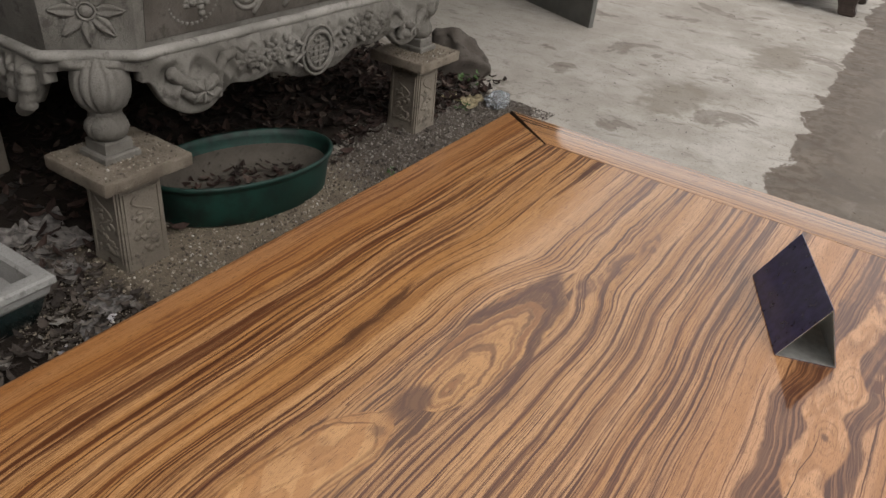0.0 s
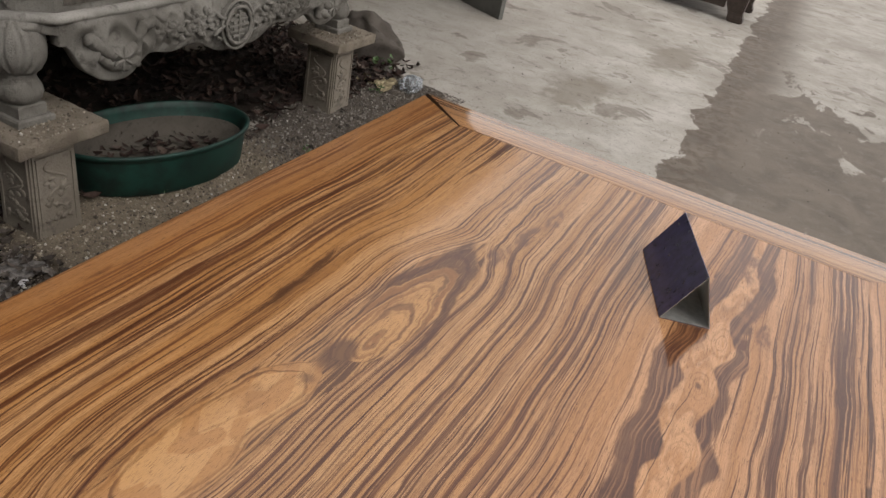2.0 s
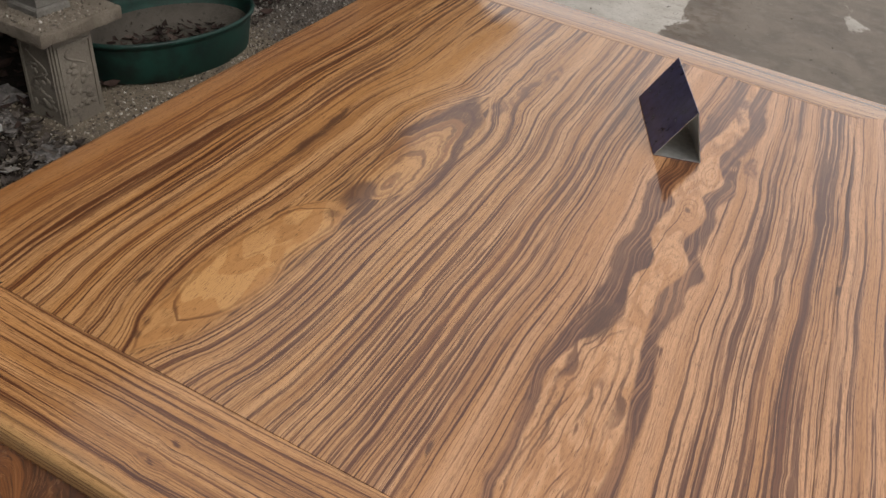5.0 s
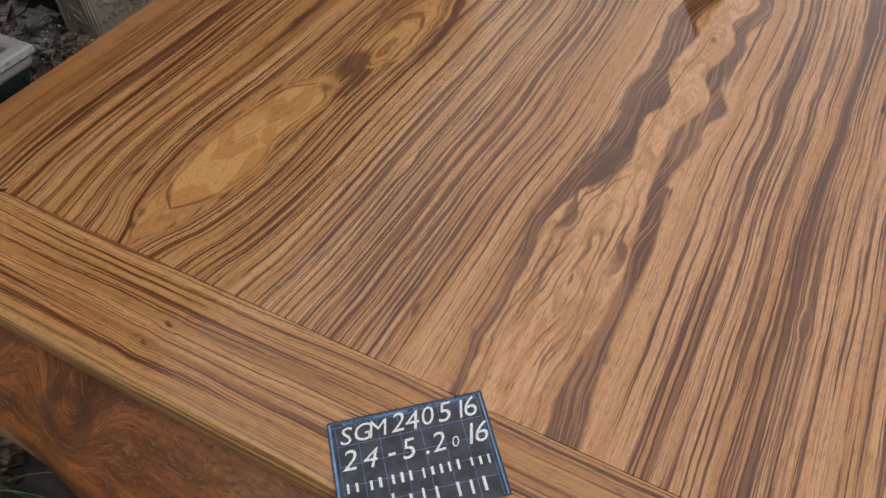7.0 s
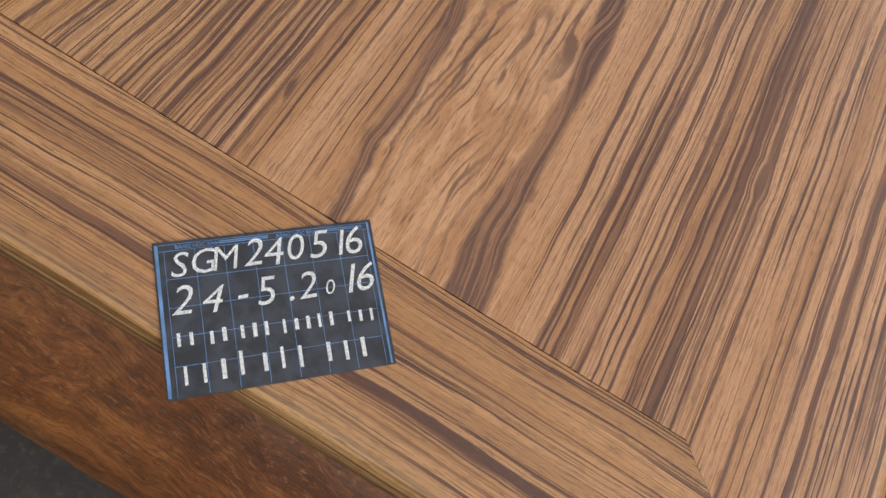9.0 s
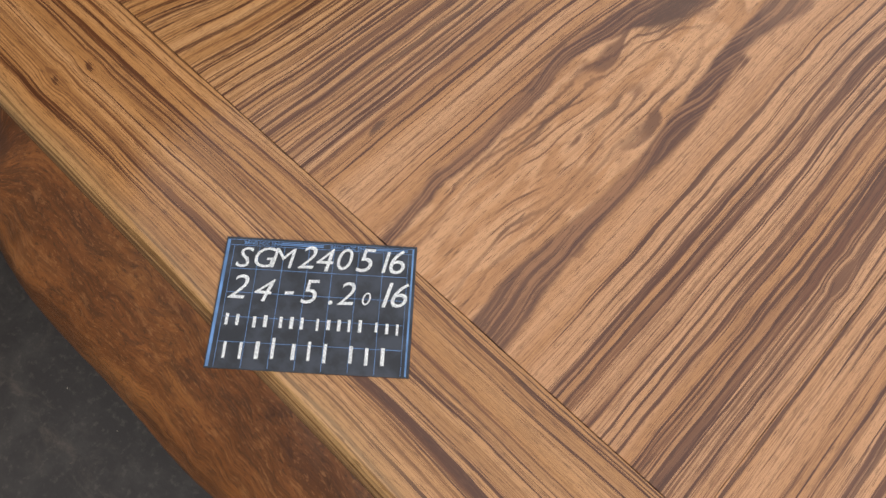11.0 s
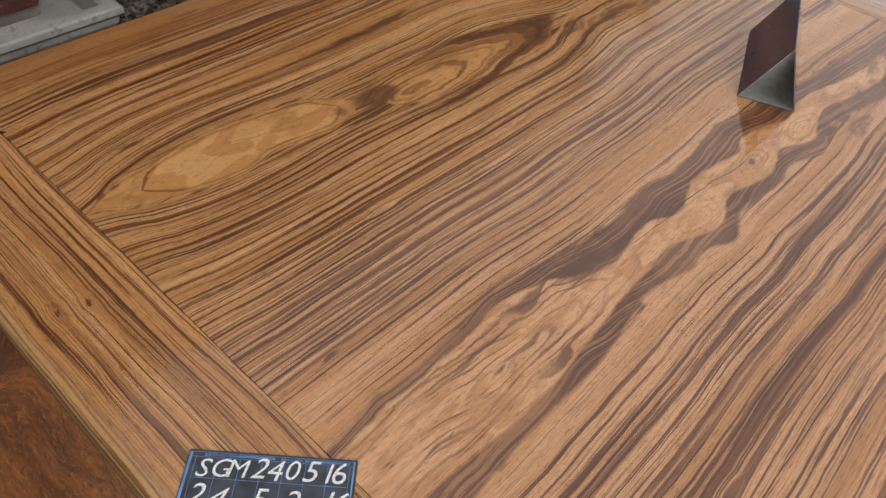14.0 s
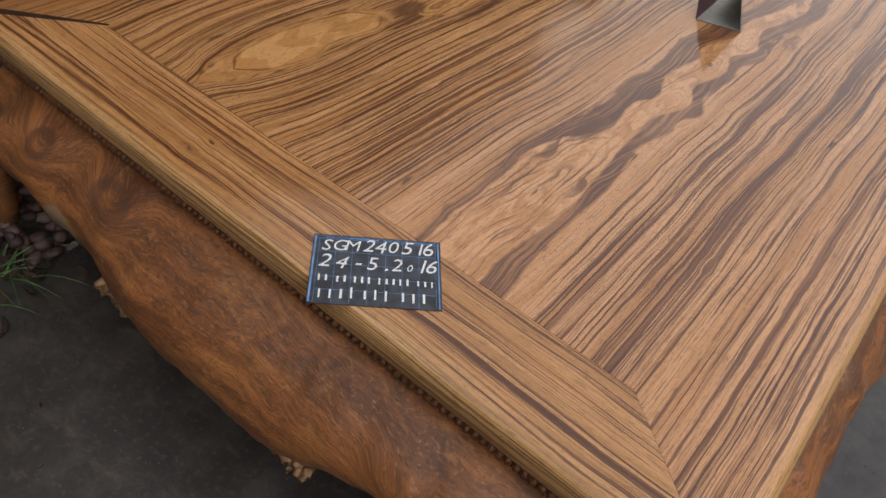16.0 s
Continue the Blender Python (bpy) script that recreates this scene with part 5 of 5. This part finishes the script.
for s in (-1, 1):
    box(bm, (MX - 0.02, MY + s * 0.030 - 0.004, 0.64), (MX + 0.019, MY + s * 0.030 + 0.004, 0.69), 0.002)
part("medallion_sign", bm, M_STONE, planter)
for s in (-1, 1):
    bm = bmesh.new()
    tube(bm, [(MX + 0.008, MY + s * (0.10 + 0.035 * math.sin(k * 0.8)), 0.62 + 0.012 * k) for k in range(10)], 0.008, 6)
    part("scroll_relief", bm, M_STONE, planter, smooth=True)

# eight-petalled flowers on the chamfered corners
for sy in (-1, 1):
    oc = octagon(-0.027, 0.945)
    p, q = (Vector(oc[7]), Vector(oc[0])) if sy < 0 else (Vector(oc[1]), Vector(oc[2]))
    d = Vector(((q - p).y, -(q - p).x, 0)).normalized()
    c = (p + q) / 2 + d * 0.004
    side = Vector((-d.y, d.x, 0))
    rot = Matrix((side, d, Vector((0, 0, 1)))).transposed()
    for k in range(8):
        t = math.pi / 4 * k + math.pi / 8 * 0
        bm = bmesh.new()
        m = rot @ Matrix.Rotation(-t, 3, "Y")
        rows = []
        for a in range(9):
            u = a / 8
            w = 0.021 * math.sin(math.pi * min(1, 0.12 + 0.88 * u) ** 0.8) + 0.0004
            rows.append([c + m @ Vector((0.028 + 0.092 * u, 0.003 + 0.012 * (0.35 + 0.65 * abs(q)) * (1 - abs(q) ** 8) * min(1, 9 * (1 - u)), q * w)) for q in (-1, -0.85, -0.55, -0.2, 0, 0.2, 0.55, 0.85, 1)])
        shell(bm, rows, lambda p: p - d * 0.012)
        part("petal", bm, M_STONE, planter, smooth=True)
    bm = bmesh.new()
    ball(bm, c + d * 0.006, (0.024, 0.012, 0.024), rot, 2)
    tube(bm, [c + d * 0.012 + rot @ Vector((0.028 * math.cos(t), 0, 0.028 * math.sin(t))) for t in [2 * math.pi * k / 16 for k in range(16)]], 0.005, 6, True)
    part("flower_heart", bm, M_STONE, planter, smooth=True)

# oval beaded frames and a ring on the long face, before a darker thin panel
M_FACE = stone_mat("dark_face_stone", (0.072, 0.062, 0.052), (0.115, 0.102, 0.088), (0.035, 0.029, 0.024), 1.5, 0.8, 0.8)
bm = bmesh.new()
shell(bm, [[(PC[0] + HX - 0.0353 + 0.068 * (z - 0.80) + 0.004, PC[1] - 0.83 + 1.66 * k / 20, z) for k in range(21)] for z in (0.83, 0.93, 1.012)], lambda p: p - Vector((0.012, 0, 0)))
part("face_panel", bm, M_FACE, planter, "darker face panel")
WX = PC[0] + HX - 0.028
for d in (-0.62, 0.62):
    bm = bmesh.new()
    for k in range(30):
        t = 2 * math.pi * k / 30
        ball(bm, (WX, PC[1] + d + 0.11 * math.cos(t), 0.945 + 0.085 * math.sin(t)), 0.008, sub=1)
    part("oval_bead_frame", bm, M_STONE, planter, smooth=True)
    bm = bmesh.new()
    r = random.Random(31)
    for k in range(22):
        t, q = r.uniform(0, 6.28), r.uniform(0, 0.06)
        ball(bm, (WX, PC[1] + d + 1.2 * q * math.cos(t), 0.945 + q * math.sin(t)), (0.018, 0.017, 0.013), sub=1, rough=0.6)
    part("oval_flower_relief", bm, M_STONE, planter, smooth=True)
for d in (-0.36, 0.36):
    bm = bmesh.new()
    for rad in (0.055, 0.08):
        tube(bm, [(WX, PC[1] + d + rad * math.cos(t), 0.955 + rad * math.sin(t)) for t in [2 * math.pi * k / 20 for k in range(20)]], 0.010, 6, True)
    part("ring_relief", bm, M_STONE, planter, smooth=True)
    for e in (0.13, 0.30):
        bm = bmesh.new()
        sg = 1 if d > 0 else -1
        tube(bm, [(WX, PC[1] + d - sg * (e - 0.02 * k), 0.99 - 0.028 * k) for k in range(6)], [0.02, 0.02, 0.018, 0.016, 0.014, 0.010], 8)
        part("drapery_relief", bm, M_STONE, planter, smooth=True)

planter.matrix_basis = Matrix.Translation((0, 0, 0.035)) @ planter.matrix_basis

# ---- green tub ----
tub = thing("oval_tub", (-1.205, 1.805, 0.01), "oval dark green plastic tub holding dry leaves", "tub")
turn = radians(-15)
bm = bmesh.new()
prof = [(0.90, 0.0), (0.945, 0.015), (0.985, 0.16), (0.99, 0.18), (1.03, 0.185), (1.035, 0.20), (1.01, 0.206), (0.985, 0.20), (0.960, 0.17), (0.90, 0.03)]
lathe(bm, (-1.205, 1.805, 0.01), prof, 48, 0.258, 0.438, turn, True, True)
part("shell", bm, M_TUB, tub, smooth=True)
bm = bmesh.new()
lathe(bm, (-1.205, 1.805, 0.01), [(0.875, 0.04), (0.94, 0.135), (0.93, 0.136), (0.86, 0.06)], 48, 0.258, 0.438, turn, False, True)
part("silt_lining", bm, M_TUBIN, tub, "grey dried silt inside", smooth=True)


def leaf(bm, at, length, width, m, curl):
    """One curled dry leaf."""
    rows = []
    for j in range(4):
        v = j / 3
        w = width * (0.25 + 1.5 * v * (1 - v) * 2) * (0.2 if j == 3 else 1)
        rows.append([Vector(at) + m @ Vector((s * w, (v - 0.5) * length, curl * (4 * (v - 0.5) ** 2 + abs(s) * 0.7))) for s in (-0.5, 0, 0.5)])
    grid(bm, rows)


def leaf_pile(name, label, spots, seed, material, size=(0.04, 0.10), group=None):
    r = random.Random(seed)
    bm = bmesh.new()
    for x, y, z in spots:
        m = Euler((r.uniform(-0.5, 0.5), r.uniform(-0.5, 0.5), r.uniform(0, 6.28))).to_matrix()
        ln = r.uniform(*size)
        leaf(bm, (x, y, z), ln, ln * r.uniform(0.3, 0.55), m, ln * r.uniform(0.05, 0.3))
    ob = part(name, bm, material)
    return tagged(ob, label, "leaves", kind="stuff")


r = random.Random(21)
spots = []
for k in range(100):
    t, q = r.uniform(0, 6.28), math.sqrt(r.random()) * 0.75
    px, py = 0.235 * q * math.cos(t), 0.405 * q * math.sin(t)
    spots.append((-1.205 + px * math.cos(turn) - py * math.sin(turn), 1.805 + px * math.sin(turn) + py * math.cos(turn), 0.072 + 0.02 * r.random()))
leaf_pile("tub_leaves", "dry brown leaves lying in the green tub", spots, 22, M_LITTER, (0.03, 0.07))
spots = []
for k in range(1500):
    x, y = r.uniform(-2.9, -1.12), r.uniform(0.2, 4.2)
    spots.append((x, y, max(0, soil_z(x, y)) + r.uniform(0.005, 0.04)))
for k in range(200):
    x, y = r.uniform(-1.6, -1.08), r.uniform(3.2, 3.95)
    spots.append((x, y, max(0, soil_z(x, y)) + r.uniform(0.005, 0.03)))
for k in range(900):
    x, y = r.uniform(-2.3, -1.25), r.uniform(1.3, 4.0)
    spots.append((x, y, max(0, soil_z(x, y)) + r.uniform(0.005, 0.05)))
leaf_pile("leaf_litter", "dead brown leaves and scraps on the soil", spots, 23, M_LITTER)

spots = []
for k in range(700):
    x, y = r.uniform(-1.5, -0.75), r.uniform(0.3, 1.0)
    spots.append((x, y, max(0, soil_z(x, y)) + r.uniform(0.005, 0.03)))
leaf_pile("ashen_leaves", "grey dry leaves heaped beside the bonsai tray", spots, 27, M_ASHEN, (0.02, 0.065))


def scrap(at, size, seed, label, material):
    """A crumpled thin sheet lying on the soil."""
    n = 14
    rows = []
    for j in range(n + 1):
        row = []
        for i in range(n + 1):
            u, v = i / n - 0.5, j / n - 0.5
            k = 1 + 0.5 * noise.noise((u * 3 + seed, v * 3, 0))
            q = Vector((at[0] + u * size * k, at[1] + v * size * 0.8 * k, 0))
            lift = 0.18 * size * abs(noise.noise((u * 5, v * 5, seed))) + 0.07 * size * abs(noise.noise((u * 13, v * 13, seed)))
            row.append((q.x, q.y, max(0, soil_z(q.x, q.y)) + 0.004 + lift))
        rows.append(row)
    bm = bmesh.new()
    shell(bm, rows, lambda p: p - Vector((0, 0, 0.0015)))
    tagged(part("crumpled_sheet", bm, material), label, "crumpled sheet", "crumpled sheets on the soil")


M_SCRAP = plain_mat("dirty_grey_film", (0.150, 0.137, 0.128), 0.6, scale=30, vary=0.5)
M_WHITE = plain_mat("soiled_white_film", (0.45, 0.44, 0.45), 0.5, scale=40, vary=0.3)
scrap((-1.50, 0.98), 0.34, 1, "large dirty grey crumpled plastic sheet on the soil", M_SCRAP)
scrap((-1.27, 0.92), 0.20, 2, "dirty grey crumpled plastic sheet on the soil", M_SCRAP)
scrap((-0.95, 0.90), 0.17, 3, "dirty grey crumpled plastic sheet on the soil", M_SCRAP)
scrap((-0.86, 0.78), 0.12, 5, "dirty grey crumpled plastic sheet on the soil", M_SCRAP)
scrap((-0.88, 0.86), 0.05, 4, "small white crumpled plastic scrap on the soil", M_WHITE)
scrap((-0.83, 0.66), 0.06, 6, "small white crumpled plastic scrap on the soil", M_WHITE)
scrap((-1.14, 3.62), 0.20, 7, "pale dry crumpled husk lying on the soil", plain_mat("dry_husk", (0.24, 0.20, 0.12), 0.8, scale=40, vary=0.4))

# gravel on the soil strip
OCTA = [(1, 0, 0), (-1, 0, 0), (0, 1, 0), (0, -1, 0), (0, 0, 1), (0, 0, -1)]
OFACES = [(0, 2, 4), (2, 1, 4), (1, 3, 4), (3, 0, 4), (2, 0, 5), (1, 2, 5), (3, 1, 5), (0, 3, 5)]


def pebbles(name, label, places, seed, material):
    r = random.Random(seed)
    vs, fs = [], []
    for x, y, z, s in places:
        n = len(vs)
        m = Euler((r.uniform(0, 6), r.uniform(0, 6), r.uniform(0, 6))).to_matrix()
        k = Vector((s * r.uniform(0.7, 1.3), s * r.uniform(0.6, 1.1), s * r.uniform(0.4, 0.8)))
        for p in OCTA:
            q = m @ Vector((p[0] * k.x, p[1] * k.y, p[2] * k.z))
            vs.append((x + q.x, y + q.y, z + q.z))
        fs += [(a + n, b + n, c + n) for a, b, c in OFACES]
    me = bpy.data.meshes.new(name)
    me.from_pydata(vs, [], fs)
    me.materials.append(material)
    return tagged(new(name, me), label, "gravel", kind="stuff")


places = []
for k in range(26000):
    y = r.uniform(0.6, 3.9)
    x = -0.62 - 0.75 * r.random() ** 1.3
    places.append((x, y, max(0, soil_z(x, y)) + 0.001, 0.0022 + 0.0095 * r.random() ** 4))
pebbles("gravel", "sandy gravel and grit strewn over the soil", [p for p in places if p[1] < 2.25 + 0.4 * noise.noise((p[0] * 4, p[1] * 4, 3))], 24, M_GRAVEL)
M_DAMP = random_mat("damp_gravel", [(0.0, (0.044, 0.036, 0.031)), (0.5, (0.120, 0.103, 0.088)), (0.85, (0.21, 0.19, 0.168)), (0.97, (0.30, 0.28, 0.25)), (1.0, (0.36, 0.34, 0.31))])
for k in range(260):
    x, y = -0.66 - 0.6 * r.random() ** 1.2, r.uniform(2.35, 3.55)
    places.append((x, y, max(0, soil_z(x, y)) + 0.003, r.uniform(0.009, 0.020)))
pebbles("damp_gravel", "dark damp gravel on the soil by the far plinth", [p for p in places if p[1] >= 2.25 + 0.4 * noise.noise((p[0] * 4, p[1] * 4, 3))], 26, M_DAMP)
for y in (1.16, 3.05):
    places = []
    for k in range(700):
        places.append((-1.15 + max(-0.16, min(0.16, r.gauss(0.02, 0.09))), y + max(-0.17, min(0.17, r.gauss(-0.02, 0.09))), 0.4625, 0.002 + 0.005 * r.random() ** 2))
    pebbles("slab_grit", "sandy grit lying on the plinth slab", places, 25, M_GRAVEL)

# ---- stone tray with a glazed base, and the red pot in it ----
tray = thing("bonsai_tray", (-1.35, 0.35, 0.0), "rectangular grey stone bonsai tray with a dark glazed base", "bonsai tray")
TX0, TX1, TY0, TY1 = -1.95, -0.966, -0.15, 0.742


def rect(off, z):
    return [(TX0 - off, TY0 - off, z), (TX1 + off, TY0 - off, z), (TX1 + off, TY1 + off, z), (TX0 - off, TY1 + off, z)]


bm = bmesh.new()
rings(bm, [rect(-0.03, 0.135), rect(-0.02, 0.15), rect(-0.015, 0.175), rect(0.0, 0.19), rect(0.0, 0.212), rect(-0.006, 0.22), rect(-0.048, 0.222), rect(-0.058, 0.212), rect(-0.066, 0.12), rect(-0.075, 0.045)])
part("rim", bm, M_TRAY, tray)
bm = bmesh.new()
rings(bm, [rect(-0.085, 0.0), rect(-0.075, 0.01), rect(-0.045, 0.08), rect(-0.032, 0.1345)], True, False)
part("glazed_base", bm, M_GLAZE, tray, "glossy dark green base")
bm = bmesh.new()
rings(bm, [rect(-0.076, 0.046), rect(-0.0745, 0.062)])
part("soil_fill", bm, M_ROCK, tray, "dark soil in the tray")
pot = thing("square_pot", (-1.50, 0.30, 0.063), "square oxblood glazed pot with a bare clay foot", "pot")
bm = bmesh.new()
PX0, PX1, PY0, PY1 = -1.72, -1.235, 0.05, 0.545
rings(bm, [[(PX0, PY0, 0.063), (PX1, PY0, 0.063), (PX1, PY1, 0.063), (PX0, PY1, 0.063)], [(PX0, PY0, 0.17), (PX1, PY0, 0.17), (PX1, PY1, 0.17), (PX0, PY1, 0.17)]])
bmesh.ops.bevel(bm, geom=bm.edges[:], offset=0.008, segments=2, affect="EDGES")
part("foot", bm, M_STONE, pot)
bm = bmesh.new()
rings(bm, [[(PX0 - o, PY0 - o, z), (PX1 + o, PY0 - o, z), (PX1 + o, PY1 + o, z), (PX0 - o, PY1 + o, z)] for o, z in ((0.0, 0.171), (0.015, 0.25), (0.025, 0.34), (0.04, 0.36), (0.04, 0.38), (0.0, 0.38), (-0.01, 0.33))])
bmesh.ops.bevel(bm, geom=bm.edges[:], offset=0.005, segments=2, affect="EDGES")
part("glazed_body", bm, M_RED, pot)

# ---- rock, plastic bag, weeds near the far plinth ----
bm = bmesh.new()
ball(bm, (-1.52, 4.12, 0.0), (0.25, 0.20, 0.24), sub=4, rough=0.35)
for v in bm.verts:
    v.co += 0.075 * noise.noise_vector(v.co * 4.2) + 0.022 * noise.noise_vector(v.co * 13) + 0.008 * noise.noise_vector(v.co * 37)
tagged(part("rock", bm, M_ROCK, smooth=True), "rough dark grey boulder on the soil", "rock")
bm = bmesh.new()
ball(bm, (-0.95, 3.72, 0.05), (0.075, 0.10, 0.055), sub=3, rough=0.3)
for v in bm.verts:
    v.co += 0.02 * noise.noise_vector(v.co * 22)
tagged(part("plastic_bag", bm, M_CLEAR), "crumpled clear plastic bag lying at the soil's edge", "plastic bag")


def weed(at, seed, n=14, size=0.07):
    r = random.Random(seed)
    w = thing("weed", at, "small green weed growing in the soil", "weed", "weeds on the soil")
    bm = bmesh.new()
    for k in range(n):
        a = r.uniform(0, 6.28)
        q = r.uniform(0.2, 1) * size
        m = Euler((r.uniform(-0.7, 0.7), r.uniform(-0.7, 0.7), a)).to_matrix()
        leaf(bm, (at[0] + q * math.cos(a), at[1] + q * math.sin(a), at[2] + r.uniform(0.01, size)), size * 0.55, size * 0.28, m, 0.01)
    part("leaves", bm, M_LEAF, w)


weed((-1.02, 1.64, 0.01), 1, 7, 0.03)
weed((-1.27, 3.85, 0.02), 2, 10, 0.09)
weed((-1.05, 3.45, 0.02), 3, 10, 0.05)
weed((-0.85, 2.45, 0.01), 4, 8, 0.03)

# grass blades and loose heap by the bed's near corner
GX, GY = 0.10, -0.50
grass = thing("grass_tuft", (GX, GY, 0.0), "tuft of long green grass blades on the concrete", "grass")
r = random.Random(8)
for k in range(22):
    bm = bmesh.new()
    a, ln = r.uniform(0, 6.28), r.uniform(0.10, 0.26)
    base = Vector((GX + r.uniform(-0.07, 0.05), GY + r.uniform(-0.07, 0.07), 0))
    pts = [base + Vector((math.cos(a) * ln * t, math.sin(a) * ln * t, ln * (0.7 * t - 0.68 * t * t))) for t in (0, 0.2, 0.4, 0.6, 0.8, 1)]
    sd = Vector((-math.sin(a), math.cos(a), 0))
    grid(bm, [[p - sd * 0.0035 * (1 - t), p + Vector((0, 0, 0.001)), p + sd * 0.0035 * (1 - t)] for p, t in zip(pts, (0, 0.1, 0.25, 0.45, 0.7, 0.95))])
    part("blade", bm, M_LEAF, grass)
M_LUMPS = random_mat("dark_lumps", [(0.0, (0.022, 0.013, 0.013)), (0.6, (0.060, 0.032, 0.030)), (1.0, (0.12, 0.080, 0.074))], 0.55)
bm = bmesh.new()
for k in range(110):
    q, t = 0.17 * math.sqrt(r.random()), r.uniform(0, 6.28)
    ball(bm, (-0.08 + q * math.cos(t) * 1.1, -0.33 + q * math.sin(t) * 0.75, 0.015 + r.random() * 0.15 * (1 - q / 0.18)), (r.uniform(0.014, 0.024), r.uniform(0.014, 0.024), r.uniform(0.012, 0.020)), sub=2, rough=0.35)
tagged(part("lump_heap", bm, M_LUMPS, smooth=True), "heap of dark purplish-brown round lumps beside the bed", "lumps", kind="stuff")
spots = [(r.gauss(-0.02, 0.12), r.gauss(-0.42, 0.05), r.uniform(0.003, 0.02)) for k in range(90)]
leaf_pile("leaf_heap", "dark dead leaves strewn beside the bed", spots, 9, M_LITTER, (0.03, 0.06))

# ---- far things ----
bm = bmesh.new()
g0, g1 = Vector((-1.335, 6.03, 0)), Vector((-3.345, 6.965, 0))
gd = (g1 - g0).normalized()
gn = Vector((-gd.y, gd.x, 0))
gm = Matrix(((gd.x, -gn.x, 0, g0.x), (gd.y, -gn.y, 0, g0.y), (0, 0, 1, 0), (0, 0, 0, 1)))
box(bm, (0, 0, 0), (2.2, 0.05, 3.3), 0.004, gm)
tagged(part("wall_north", bm, M_GATE), "dark grey painted end of a building wall", "wall", kind="structure")

bench = thing("dark_bench", (-0.5, 9.3, 0.0), "dark stained low wooden bench on thick carved feet", "bench")
for x in (-1.5, 0.36):
    for y in (9.08, 9.95):
        bm = bmesh.new()
        loops = []
        for z, w, o in ((0.0, 0.085, 0.02), (0.03, 0.095, 0.025), (0.10, 0.085, 0.0), (0.20, 0.11, -0.02), (0.34, 0.13, -0.03)):
            loops.append([(x + o + sx * w, y + sy * w * 0.8, z) for sx, sy in ((-1, -1), (1, -1), (1, 1), (-1, 1))])
        rings(bm, loops)
        bmesh.ops.bevel(bm, geom=bm.edges[:], offset=0.012, segments=2, affect="EDGES")
        part("foot", bm, M_BROWN, bench)
bm = bmesh.new()
box(bm, (-1.66, 8.96, 0.34), (0.50, 10.08, 0.42), 0.02)
part("seat", bm, M_BROWN, bench)
bm = bmesh.new()
box(bm, (-1.40, 9.03, 0.13), (0.22, 9.08, 0.339), 0.015)
part("front_apron", bm, M_BROWN, bench)

# crumbs and twigs strewn over the concrete
r = random.Random(61)
spots = [(r.uniform(-0.9, 3.2), 2.75 + 6.5 * r.random() ** 1.4, 0.004) for k in range(420)] + [(r.uniform(-0.2, 2.9), r.uniform(-0.95, -0.45), 0.004) for k in range(30)]
leaf_pile("yard_crumbs", "dark crumbs and leaf scraps on the concrete", spots, 62, M_LITTER, (0.005, 0.020))
places = [(r.uniform(-0.9, 2.8), r.uniform(-1.1, 5.0), 0.001, 0.0015 + 0.003 * r.random() ** 3) for k in range(1400)]
pebbles("yard_grit", "pale grit specks on the concrete", places, 63, M_GRAVEL)
